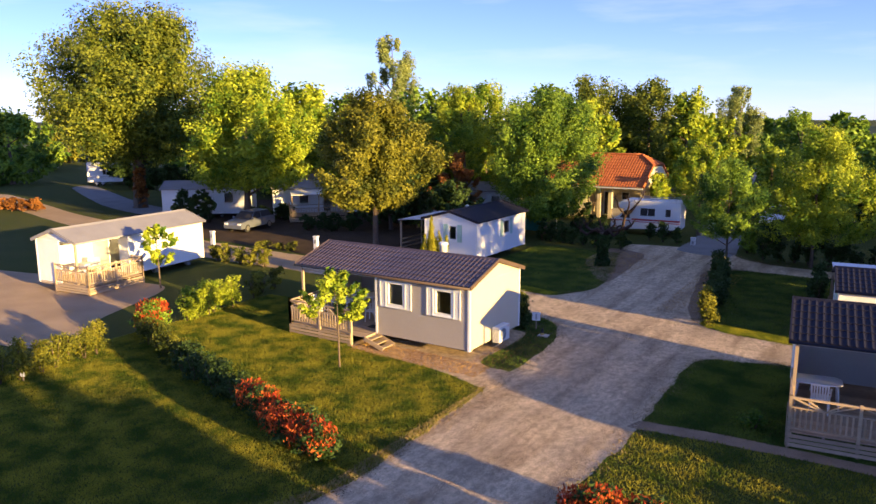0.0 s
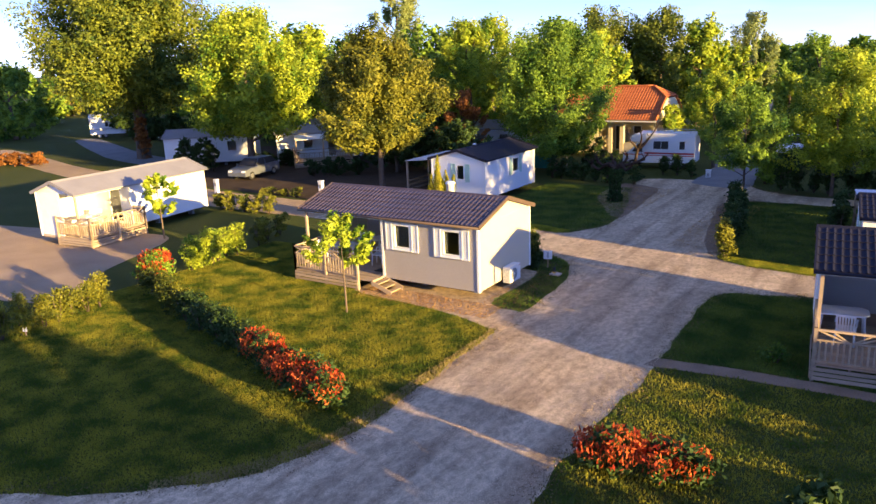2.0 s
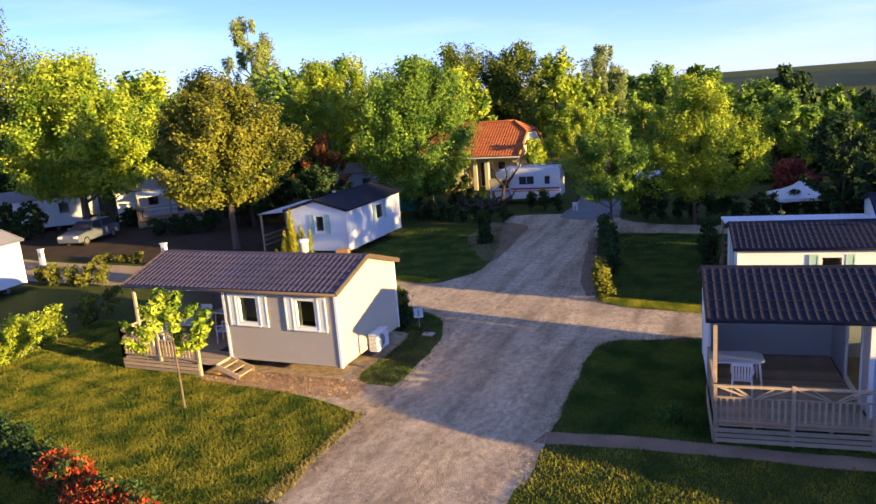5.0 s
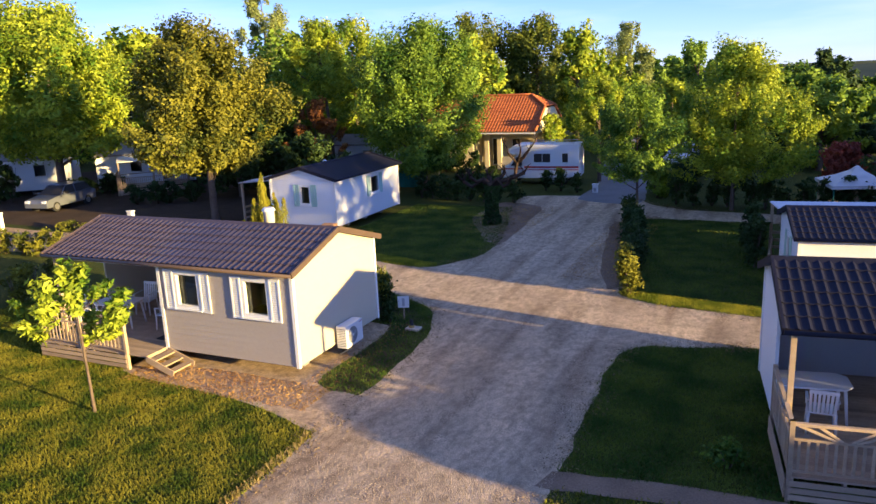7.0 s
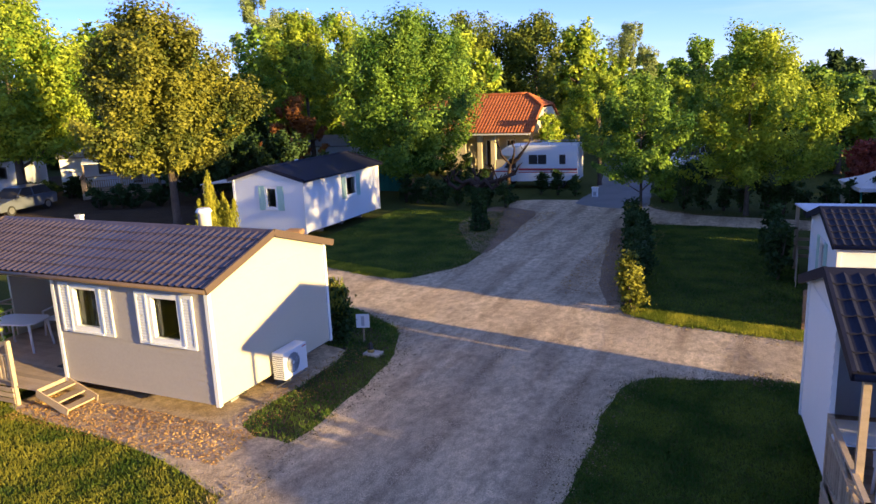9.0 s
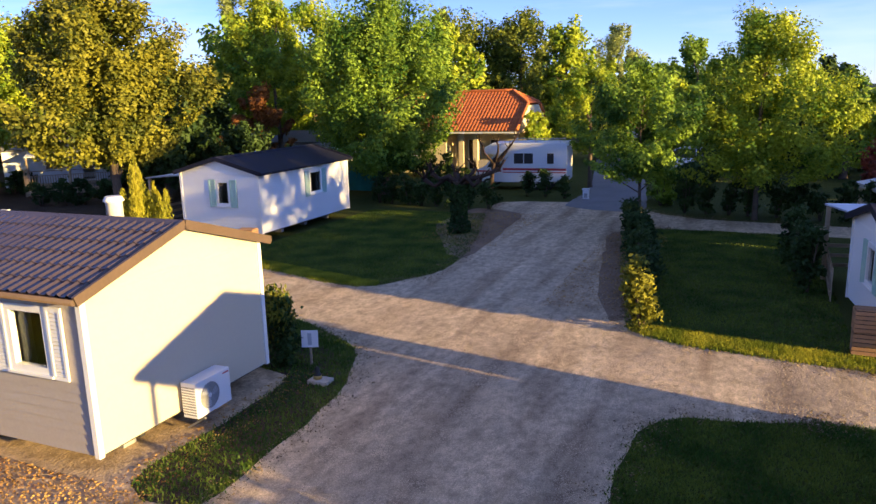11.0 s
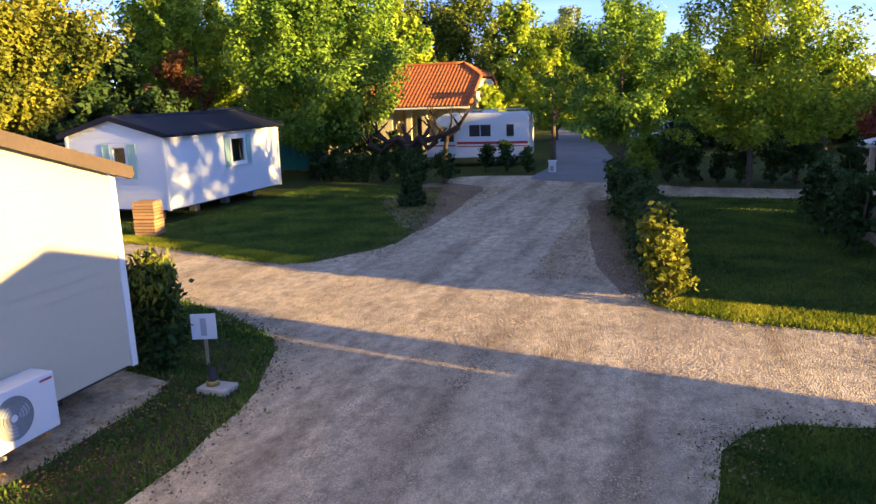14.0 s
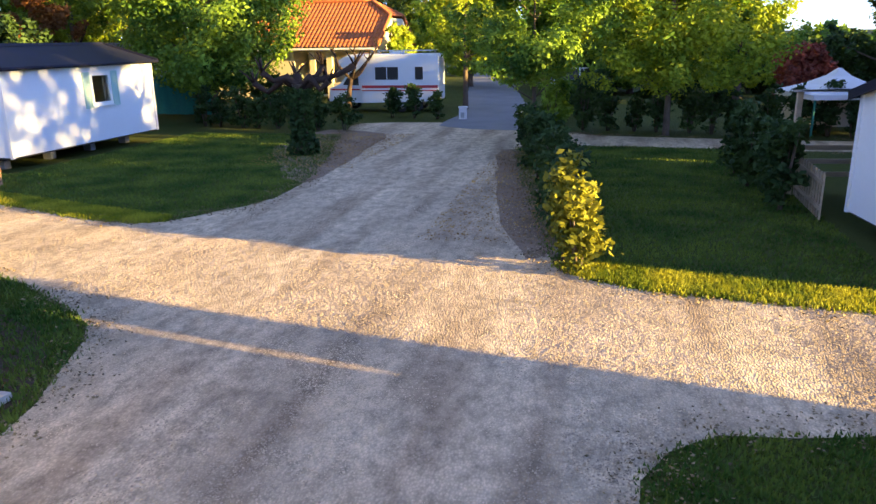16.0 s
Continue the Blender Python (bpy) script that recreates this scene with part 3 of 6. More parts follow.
ROADS = [
    ("gravel_road", [(-60, -40), (30, -40), (9, -22), (7.2, -14), (6.8, -9.8), (6.75, -7.2), (6.95, -2.6), (6.9, 0), (6.82, 2.8), (7.0, 4.1), (7.6, 4.95), (9.4, 5.35), (13, 5.4), (60, 3.2), (60, 6.0),
                     (14, 7.9), (10.4, 8.15), (7.2, 8.6), (5.95, 9.4), (5.2, 13.5), (4.2, 19.5), (4.3, 21.6), (10, 21.8), (60, 19), (60, 23), (11, 24.0), (5.2, 25.2), (3.6, 27.2), (0.5, 27.8),
                     (-2.8, 27.2), (-2.4, 23.5), (-1.0, 18.5), (-0.25, 15), (-0.3, 12.8), (-1.8, 10.7), (-6.8, 12.0), (-12, 12.3), (-18, 11.7), (-18, 8.6), (-8, 8.5), (-2, 7.6), (0.6, 6.2), (1.5, 4.3), (1.75, 0.9), (1.8, -2), (2.0, -7.6), (1.9, -10.3), (1.0, -12.2), (-1.6, -14.3), (-8, -17.5), (-40, -27)],
     0.0, "gravel", "pale grey gravel lane with wheel wear"),
    ("sandy_lane", [(-16, 11.9), (-28, 12.6), (-50, 16.2), (-62, 19.4), (-75, 22.5), (-75, 20), (-58, 15), (-40, 10.9), (-26, 8.6), (-16, 8.6)], 0.006, "sand", "sandy lane in evening sun"),
    ("asphalt_road", [(0.5, 26.6), (3.9, 25.6), (3.6, 31), (0.6, 50), (-2.6, 72), (-8, 110), (-12, 110), (-6.3, 72), (-2.6, 50), (0.3, 33)], 0.008, "asphalt", "worn grey asphalt road"),
    ("footpath", [(6.7, -2.55), (10, -2.2), (22, -1.8), (22, -1.25), (10, -1.62), (6.8, -1.9)], 0.006, "path", "narrow gravel footpath to the terrace"),
    # brown soil and grass, with the shade there put into the dark colour
    ("shaded_soil", [(0.15, -0.2), (1.45, -0.9), (1.6, 2.0), (1.35, 4.4), (0.45, 5.7), (-2, 6.9), (-8, 8.2), (-8.4, 4.6), (-0.1, 4.5)], 0.003, "dark_shade_soil", "soil with sparse grass at the end of the home, coloured dark for shade"),
    ("bare_soil", [(-5.0, -0.9), (-3.2, -1.15), (-0.5, -1.4), (1.9, -2.1), (1.9, -0.3), (0.4, 0.1), (0.2, 4.3), (-4, 4.4), (-8.5, 4.2), (-8.6, 0.4), (-5, 0.2)], 0.005, "soil", "bare brown soil and stones along the mobile home"),
    ("courtyard", [(-16.0, -7.9), (-14.6, -6.6), (-16.8, -3.4), (-18.4, 0.5), (-20, 2), (-26, 0.6), (-40, -3), (-40, -12)], 0.006, "sand", "sandy yard in front of the pale mobile home"),
    ("soil_under_trees", [(-46, 17), (-36, 14.2), (-27, 13.2), (-17.5, 12.6), (-12.6, 14.5), (-12.6, 26), (-22, 34), (-46, 34)], 0.004, "dark_shade_soil", "dark bare soil under the trees"),
    ("leaf_litter", [(-0.2, 14.9), (-0.15, 17.5), (-0.45, 20.5), (-0.9, 24.0), (-3.4, 25.0), (-3.5, 20.5), (-2.1, 17.6), (-0.95, 15.4)], 0.004, "path", "brown leaf litter round the pollarded tree"),
    ("hedge_soil", [(5.5, 9.7), (6.0, 9.9), (5.6, 13.5), (4.7, 20.5), (3.6, 20.8), (3.95, 17.5), (4.6, 13.0)], 0.004, "path", "brown bare soil along the hedge"),
    ("gravel_verge", [(-46, 19.5), (-56, 22), (-76, 31), (-76, 34), (-55, 25.5), (-44, 22.5)], 0.009, "asphalt", "grey lane beside the big tree"),
]
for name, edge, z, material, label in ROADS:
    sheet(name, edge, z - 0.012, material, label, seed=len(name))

# low wooded hills at the horizon
bm = bmesh.new()
rows = []
for i in range(121):
    a = radians(-10 + i * 2.0)
    d = 270 + 40 * noise.noise(Vector((i * 0.07, 3, 0)))
    hh = 4.6 + 1.0 * noise.noise(Vector((i * 0.11, 0, 0))) + 0.6 * noise.noise(Vector((i * 0.9, 7, 0)))
    rows.append([bm.verts.new((d * k * math.cos(a), d * k * math.sin(a), zz)) for k, zz in ((0.86, -1), (0.92, hh * 0.55), (1.0, hh), (1.3, -1))])
for a, b in zip(rows, rows[1:]):
    for k in range(3):
        bm.faces.new((a[k], b[k], b[k + 1], a[k + 1]))
tagged(part("far_hills", bm, "hill", smooth=True), "low wooded hills on the horizon", "hills", kind="structure")


# ---- mobile homes ----
def home_wall(root, name, at, length, z0, z1, openings, material, boards=True, ridge=None, pitch=0.155, thick=0.05):
    """A wall with openings, clad in lapped boards. at(u, v, z) gives its places: u along it, v outwards."""
    us = sorted({0.0, length, *[o[0] for o in openings], *[o[1] for o in openings]})
    zs = sorted({z0, z1, *[o[2] for o in openings], *[o[3] for o in openings]})
    bm = bmesh.new()

    def slab(pts, va, vb):
        a = [bm.verts.new(at(u, va, z)) for u, z in pts]
        b = [bm.verts.new(at(u, vb, z)) for u, z in pts]
        bm.faces.new(a), bm.faces.new(b[::-1])
        for i in range(len(pts)):
            j = (i + 1) % len(pts)
            bm.faces.new((a[i], b[i], b[j], a[j]))
    for ua, ub in zip(us, us[1:]):
        for za, zb in zip(zs, zs[1:]):
            if not any(o[0] <= ua + 1e-4 and o[1] >= ub - 1e-4 and o[2] <= za + 1e-4 and o[3] >= zb - 1e-4 for o in openings):
                slab([(ua, za), (ub, za), (ub, zb), (ua, zb)], -thick, 0.0)
    if ridge:
        slab([(0, z1), (length, z1), (length / 2, ridge)], -thick, 0.0)
    bmesh.ops.remove_doubles(bm, verts=bm.verts, dist=0.0005)
    wall = part(name, bm, material, root)
    if not boards:
        return wall
    z = z0
    while z < (ridge or z1) - 0.03:
        zt = min(z + pitch, (ridge or z1) - 0.005)
        if z < z1 - 0.01:
            zt = min(zt, z1)
        lo, hi = (0.0, length), (0.0, length)
        if z >= z1 - 0.01 and ridge:
            k0, k1 = [length / 2 * (q - z1) / (ridge - z1) for q in (z, zt)]
            lo, hi = (k0, length - k0), (k1, length - k1)
        cuts = sorted((o[0], o[1]) for o in openings if o[2] < zt - 0.02 and o[3] > z + 0.02)
        spans, u = [], 0.0
        for a, b in cuts:
            spans.append((u, a))
            u = b
        spans.append((u, length))
        for a, b in spans:
            if b - a < 0.06:
                continue
            ua, ub, va, vb = max(a, lo[0]), min(b, lo[1]), max(a, hi[0]), min(b, hi[1])
            bm = bmesh.new()
            q = [bm.verts.new(at(*p)) for p in ((ua, 0.001, z), (ub, 0.001, z), (ub, 0.024, z), (ua, 0.024, z), (va, 0.001, zt), (vb, 0.001, zt), (vb, 0.008, zt), (va, 0.008, zt))]
            for f in ((0, 1, 2, 3), (3, 2, 6, 7), (4, 7, 6, 5), (0, 3, 7, 4), (1, 5, 6, 2)):
                bm.faces.new([q[i] for i in f])
            part("siding_board", bm, material, wall)
        z = zt
    return wall


def quadbox(bm, at, u0, u1, v0, v1, z0, z1):
    v = [bm.verts.new(at(*c)) for c in ((u0, v0, z0), (u1, v0, z0), (u1, v1, z0), (u0, v1, z0), (u0, v0, z1), (u1, v0, z1), (u1, v1, z1), (u0, v1, z1))]
    for f in ((3, 2, 1, 0), (4, 5, 6, 7), (0, 1, 5, 4), (1, 2, 6, 5), (2, 3, 7, 6), (3, 0, 4, 7)):
        bm.faces.new([v[i] for i in f])


def home_window(root, at, o, shutter="", sw=0.3, louvre=True):
    u0, u1, z0, z1 = o[:4]
    bm = bmesh.new()
    for a in ((u0 - 0.05, u0 + 0.05, z0 - 0.05, z1 + 0.05), (u1 - 0.05, u1 + 0.05, z0 - 0.05, z1 + 0.05), (u0 + 0.05, u1 - 0.05, z0 - 0.05, z0 + 0.05), (u0 + 0.05, u1 - 0.05, z1 - 0.05, z1 + 0.05)):
        quadbox(bm, at, a[0], a[1], -0.055, 0.045, a[2], a[3])
    win = part("window", bm, "trim", root)
    bm = bmesh.new()
    quadbox(bm, at, u0 + 0.045, u1 - 0.045, -0.012, -0.002, z0 + 0.045, z1 - 0.045)
    part("pane", bm, "glass", win).visible_shadow = False
    n = 8
    for side in (0, 1):
        bm = bmesh.new()
        w = (u1 - u0) * 0.12
        a = u0 + 0.02 if not side else u1 - 0.02 - w
        for k in range(n):
            quadbox(bm, at, a + w * k / n, a + w * (k + 1) / n, -0.13 - 0.02 * (k % 2), -0.12 - 0.02 * (k % 2), z0 + 0.02, z1)
        part("curtain", bm, "curtain", win, "pale hanging curtain")
    bm = bmesh.new()
    quadbox(bm, at, u0 - 0.08, u1 + 0.08, 0.0, 0.09, z0 - 0.085, z0 - 0.052)
    part("window_sill", bm, "trim", win)
    if shutter:
        for a, b in ((u0 - 0.06 - sw, u0 - 0.055), (u1 + 0.055, u1 + 0.06 + sw)):
            bm = bmesh.new()
            for c in ((a, a + 0.05, z0 - 0.1, z1 + 0.06), (b - 0.05, b, z0 - 0.1, z1 + 0.06), (a + 0.05, b - 0.05, z0 - 0.1, z0 - 0.04), (a + 0.05, b - 0.05, z1, z1 + 0.06)):
                quadbox(bm, at, c[0], c[1], 0.025, 0.06, c[2], c[3])
            z = z0 - 0.035
            while z < z1 - 0.005:
                quadbox(bm, at, a + 0.05, b - 0.05, 0.027, 0.05, z, min(z + 0.05, z1 - 0.002))
                z += 0.058
            part("shutter", bm, shutter, root, "")


def tile_slope(bm, x0, x1, ridge, eave, pitch=0.19, rows=6, rib=0.026):
    """A pressed tile-pattern sheet from ridge (y, z) to eave (y, z)."""
    nx = int((x1 - x0) / 0.0475)
    prev = None
    for r in range(rows):
        for e in (0, 1):
            t = (r + e) / rows
            y, z = ridge[0] + (eave[0] - ridge[0]) * t, ridge[1] + (eave[1] - ridge[1]) * t
            row = []
            for i in range(nx + 1):
                x = x0 + (x1 - x0) * i / nx
                k = rib * max(0.0, math.cos(2 * math.pi * (x - x0) / pitch)) ** 2.0
                row.append(bm.verts.new((x, y, z + k + 0.022 * e)))
            if prev:
                for a, b, c, d in zip(prev, prev[1:], row[1:], row):
                    bm.faces.new((a, b, c, d))
            prev = row


def mobile_home(label, m, L, W, zb, ze, zr, front="white", ends="white", roof="roof_brown", edge="fascia", porch=0.0, wins=None, shutter="trim", boards=True, tiles=True, side_panel=True, over=0.17, rows=6):
    """A static caravan: clad walls, windows with shutters, a low gable roof and, at its left end, a covered porch."""
    root = empty("mobile_home", m, label, "mobile home")
    wins = wins or {}
    at = dict(front=lambda u, v, z: (porch + u, -v, z), back=lambda u, v, z: (u, W + v, z), right=lambda u, v, z: (L + v, u, z),
              left=lambda u, v, z: (-v, u, z), inner=lambda u, v, z: (porch - v, u, z))
    lens = dict(front=L - porch, back=L, right=W, left=W, inner=W)
    for side in ("front", "back", "right", "left", "inner"):
        if side == "inner" and not porch:
            continue
        o = wins.get(side, [])
        mt = ends if side in ("right", "left") else front
        if side == "left" and porch:
            if side_panel:
                w0 = W * 0.42
                home_wall(root, "side_panel", lambda u, v, z: (-v, w0 + u, z), W - w0, zb, ze, [], ends, boards)
                bm = bmesh.new()
                a = [bm.verts.new((x, y, z)) for x in (-0.0, 0.05) for y, z in ((0, ze), (W, ze), (W / 2, zr))]
                bm.faces.new(a[:3]), bm.faces.new(a[:2:-1])
                for i in range(3):
                    bm.faces.new((a[i], a[(i + 1) % 3], a[3 + (i + 1) % 3], a[3 + i]))
                part("gable_panel", bm, ends, root)
            continue
        home_wall(root, "wall", at[side], lens[side], zb, ze, [x[:4] for x in o], mt, boards and side != "inner", zr if side in ("right", "left") else None)
        for x in o:
            if len(x) > 4 and x[4] == "door":
                u0, u1, z0, z1 = x[:4]
                bm = bmesh.new()
                for a in ((u0, u0 + 0.09, z0, z1), (u1 - 0.09, u1, z0, z1), (u0 + 0.09, u1 - 0.09, z0, z0 + 0.16), (u0 + 0.09, u1 - 0.09, z1 - 0.09, z1)):
                    quadbox(bm, at[side], a[0], a[1], -0.04, 0.03, a[2], a[3])
                d = part("door", bm, "trim", root, "white glazed door")
                bm = bmesh.new()
                quadbox(bm, at[side], u0 + 0.085, u1 - 0.085, -0.012, -0.002, z0 + 0.155, z1 - 0.085)
                part("pane", bm, "glass", d).visible_shadow = False
                bm = bmesh.new()
                quadbox(bm, at[side], u1 - 0.07, u1 - 0.04, 0.03, 0.07, z0 + 0.95, z0 + 1.08)
                part("handle", bm, "steel", d)
            else:
                home_window(root, at[side], x, shutter if len(x) < 5 or x[4] == "shutter" else "")
    # floor, chassis and supports
    boxes("floor", "dark", root, (0.03, L - 0.03, 0.06, W - 0.06, zb - 0.05, zb - 0.002))
    boxes("ceiling", "trim" if porch else "dark", root, (0.06, L - 0.06, 0.06, W - 0.06, ze - 0.05, ze - 0.01))
    boxes("chassis", "black", root, (0.2, L - 0.2, W * 0.25 - 0.05, W * 0.25 + 0.05, zb - 0.19, zb - 0.052), (0.2, L - 0.2, W * 0.75 - 0.05, W * 0.75 + 0.05, zb - 0.19, zb - 0.052))
    for k in range(4):
        for y in (0.25, 0.75):
            x = 0.6 + (L - 1.2) * k / 3
            boxes("support_block", "grille", root, (x - 0.11, x + 0.11, W * y - 0.13, W * y + 0.13, -0.04, zb - 0.192))
    # roof
    oe = 0.13
    slope = (zr - ze) / (W / 2)
    ye, zee = -over, ze - slope * over + 0.05
    for s in (0, 1):
        bm = bmesh.new()
        f = (lambda y: y) if not s else (lambda y: W - y)
        if tiles:
            tile_slope(bm, -oe, L + oe, (f(W / 2), zr + 0.05), (f(ye), zee), rows=rows, rib=0.034 if roof == "roof_brown" else 0.024)
        pr = [(f(W / 2), zr + 0.045), (f(ye), zee - 0.005), (f(ye), zee - 0.04), (f(W / 2), zr + 0.008)]
        a = [bm.verts.new((-oe, y, z)) for y, z in pr]
        b = [bm.verts.new((L + oe, y, z)) for y, z in pr]
        bm.faces.new(a), bm.faces.new(b[::-1])
        for i in range(4):
            j = (i + 1) % 4
            bm.faces.new((a[i], b[i], b[j], a[j]))
        part("roof_sheet", bm, roof, root)
        bm = bmesh.new()
        tube(bm, [(-oe - 0.02, f(ye - 0.05), zee - 0.03), (L + oe + 0.02, f(ye - 0.05), zee - 0.03)], [0.045, 0.045], 8)
        part("gutter", bm, edge if edge != "trim" else "trim", root)
        for x in (-oe - 0.025, L + oe + 0.025):
            bm = bmesh.new()
            bar(bm, (x, f(W / 2), zr + 0.03), (x, f(ye - 0.03), zee - 0.02), 0.05, 0.15)
            part("barge_board", bm, edge, root)
    bm = bmesh.new()
    prism(bm, [(-0.14, zr + 0.055 - 0.14 * slope), (0, zr + 0.1), (0.14, zr + 0.055 - 0.14 * slope), (0, zr + 0.075)], -L - oe - 0.02, oe + 0.02, Matrix.Translation((0, W / 2, 0)) @ Matrix(((0, -1, 0, 0), (1, 0, 0, 0), (0, 0, 1, 0), (0, 0, 0, 1))))
    part("ridge_cap", bm, roof, root)
    for x, y in ((L, 0), (L, W), (0, W)) + (((porch, 0), ) if porch else ((0, 0), )):
        boxes("corner_trim", "trim", root, (x - 0.045, x + 0.045, y - 0.045, y + 0.045, zb - 0.03, ze + 0.01))
    if porch:
        boxes("post", "wood", root, (0.0, 0.09, 0.0, 0.09, zb, ze - 0.01))
        boxes("beam", "trim", root, (0.0, porch, 0.0, 0.08, ze - 0.16, ze - 0.012))
    return root


def terrace(label, m, x0, x1, y0, y1, z, rails, gap=None, steps=None, post_h=0.95, diag=True):
    """A timber deck: boards, joists, skirting boards, railings with uprights and, if wanted, steps."""
    root = empty("wooden_terrace", m, label, "terrace")
    n = int((y1 - y0) / 0.145)
    for i in range(n):
        a = y0 + (y1 - y0) * i / n
        boxes("deck_board", "wood", root, (x0, x1, a + 0.004, a + (y1 - y0) / n - 0.004, z - 0.03, z))
    for k in range(5):
        boxes("joist", "wood", root, (x0 + 0.03 + k * (x1 - x0 - 0.1) / 4, x0 + 0.08 + k * (x1 - x0 - 0.1) / 4, y0 + 0.03, y1 - 0.03, z - 0.15, z - 0.032))
    for p, q in rails:
        p, q = Vector((*p, 0)), Vector((*q, 0))
        d = (q - p).normalized()
        length = (q - p).length
        k = max(1, round(length / 1.9))
        for i in range(k + 1):
            c = p + d * length * i / k
            boxes("rail_post", "wood", root, (c.x - 0.04, c.x + 0.04, c.y - 0.04, c.y + 0.04, -0.04, z + post_h + 0.06))
        for zz, w in ((z + post_h, 0.05), (z + post_h - 0.27, 0.04), (z + 0.12, 0.04)):
            bm = bmesh.new()
            bar(bm, p + Vector((0, 0, zz)), q + Vector((0, 0, zz)), 0.07 if w == 0.05 else 0.035, w)
            part("rail", bm, "wood", root)
        t = 0.12
        while t < length - 0.06:
            c = p + d * t
            bm = bmesh.new()
            bar(bm, c + Vector((0, 0, z + 0.12)), c + Vector((0, 0, z + post_h - 0.28)), 0.03, 0.045)
            part("baluster", bm, "wood", root)
            t += 0.135
        if diag:
            for i in range(k):
                a, b = p + d * length * i / k, p + d * length * (i + 1) / k
                for s, e in ((0.06, 0.42), (0.25, 0.46), (0.94, 0.58), (0.75, 0.54)):
                    bm = bmesh.new()
                    bar(bm, a.lerp(b, s) + Vector((0, 0, z + post_h - 0.03)), a.lerp(b, e) + Vector((0, 0, z + post_h - 0.25)), 0.03, 0.04)
                    part("diagonal_slat", bm, "wood", root)
        nrm = Vector((d.y, -d.x, 0)) * 0.055
        zz = 0.05
        while zz < z - 0.08:
            bm = bmesh.new()
            bar(bm, p + nrm + Vector((0, 0, zz + 0.04)), q + nrm + Vector((0, 0, zz + 0.04)), 0.022, 0.095)
            part("skirting_board", bm, "wood", root)
            zz += 0.125
    if steps:
        sx, sy, w = steps
        for i in range(3):
            zt = z * (2.6 - i) / 3.2
            boxes("tread", "wood", root, (sx + 0.02 + i * 0.26, sx + 0.27 + i * 0.26, sy, sy + w, zt - 0.035, zt))
        for y in (sy - 0.035, sy + w + 0.005):
            bm = bmesh.new()
            bar(bm, (sx, y + 0.015, z - 0.06), (sx + 0.86, y + 0.015, 0.06), 0.03, 0.17)
            part("stringer", bm, "wood", root)
    return root


def plastic_chair(m, label="white plastic garden armchair on the terrace"):
    root = empty("garden_chair", m, label, "chair", "garden chairs")
    for x in (-0.22, 0.22):
        for y in (-0.2, 0.2):
            bm = bmesh.new()
            tube(bm, [(x * 1.1, y * 1.15, 0), (x, y, 0.42)], [0.022, 0.028], 6)
            part("leg", bm, "plastic", root)
        bm = bmesh.new()
        bar(bm, (x * 1.15, -0.22, 0.64), (x * 1.15, 0.22, 0.66), 0.05, 0.025)
        bar(bm, (x * 1.12, -0.2, 0.42), (x * 1.15, -0.2, 0.63), 0.035)
        part("armrest", bm, "plastic", root)
    boxes("seat", "plastic", root, (-0.24, 0.24, -0.23, 0.22, 0.41, 0.445), bevel=0.012)
    bm = bmesh.new()
    bar(bm, (-0.24, 0.325, 0.88), (0.24, 0.325, 0.88), 0.03, 0.07)
    back_rail = part("backrest", bm, "plastic", root)
    for k in range(7):
        x = -0.2 + k * 0.0667
        bm = bmesh.new()
        bar(bm, (x, 0.21, 0.43), (x * 1.05, 0.32, 0.86), 0.045, 0.018)
        part("slat", bm, "plastic", back_rail)
    return root


def plastic_table(m, w=1.3, d=0.8, label="white plastic garden table on the terrace"):
    root = empty("garden_table", m, label, "table", "garden tables")
    bm = bmesh.new()
    c = 0.16
    pts = [(-w / 2 + c, -d / 2), (w / 2 - c, -d / 2), (w / 2, -d / 2 + c), (w / 2, d / 2 - c), (w / 2 - c, d / 2), (-w / 2 + c, d / 2), (-w / 2, d / 2 - c), (-w / 2, -d / 2 + c)]
    a = [bm.verts.new((x, y, 0.70)) for x, y in pts]
    b = [bm.verts.new((x, y, 0.735)) for x, y in pts]
    bm.faces.new(a[::-1]), bm.faces.new(b)
    for i in range(8):
        bm.faces.new((a[i], a[(i + 1) % 8], b[(i + 1) % 8], b[i]))
    part("tabletop", bm, "plastic", root)
    for x in (-1, 1):
        for y in (-1, 1):
            bm = bmesh.new()
            tube(bm, [(x * (w / 2 - 0.08), y * (d / 2 - 0.06), 0), (x * (w / 2 - 0.14), y * (d / 2 - 0.11), 0.70)], [0.025, 0.035], 8)
            part("leg", bm, "plastic", root)
    return root


# the taupe mobile home with the covered porch, beside the lane
MAIN = pose(-8.05, 0.0, 0)
mobile_home("taupe clad mobile home with brown tiled roof and open porch", MAIN, 8.05, 3.95, 0.38, 2.76, 3.38, front="taupe", ends="cream", roof="roof_brown", porch=3.9,
            wins=dict(front=[(0.55, 1.3, 1.62, 2.52, "shutter"), (2.7, 3.45, 1.58, 2.50, "shutter")], inner=[(0.75, 2.3, 0.42, 2.4, "door")]))
terrace("weathered timber terrace with slatted railing and steps", MAIN, 0.0, 3.85, -0.75, 3.9, 0.42, [((0, 3.2), (0, -0.75)), ((0, -0.75), (3.2, -0.75))], steps=(3.88, -0.75, 0.7))

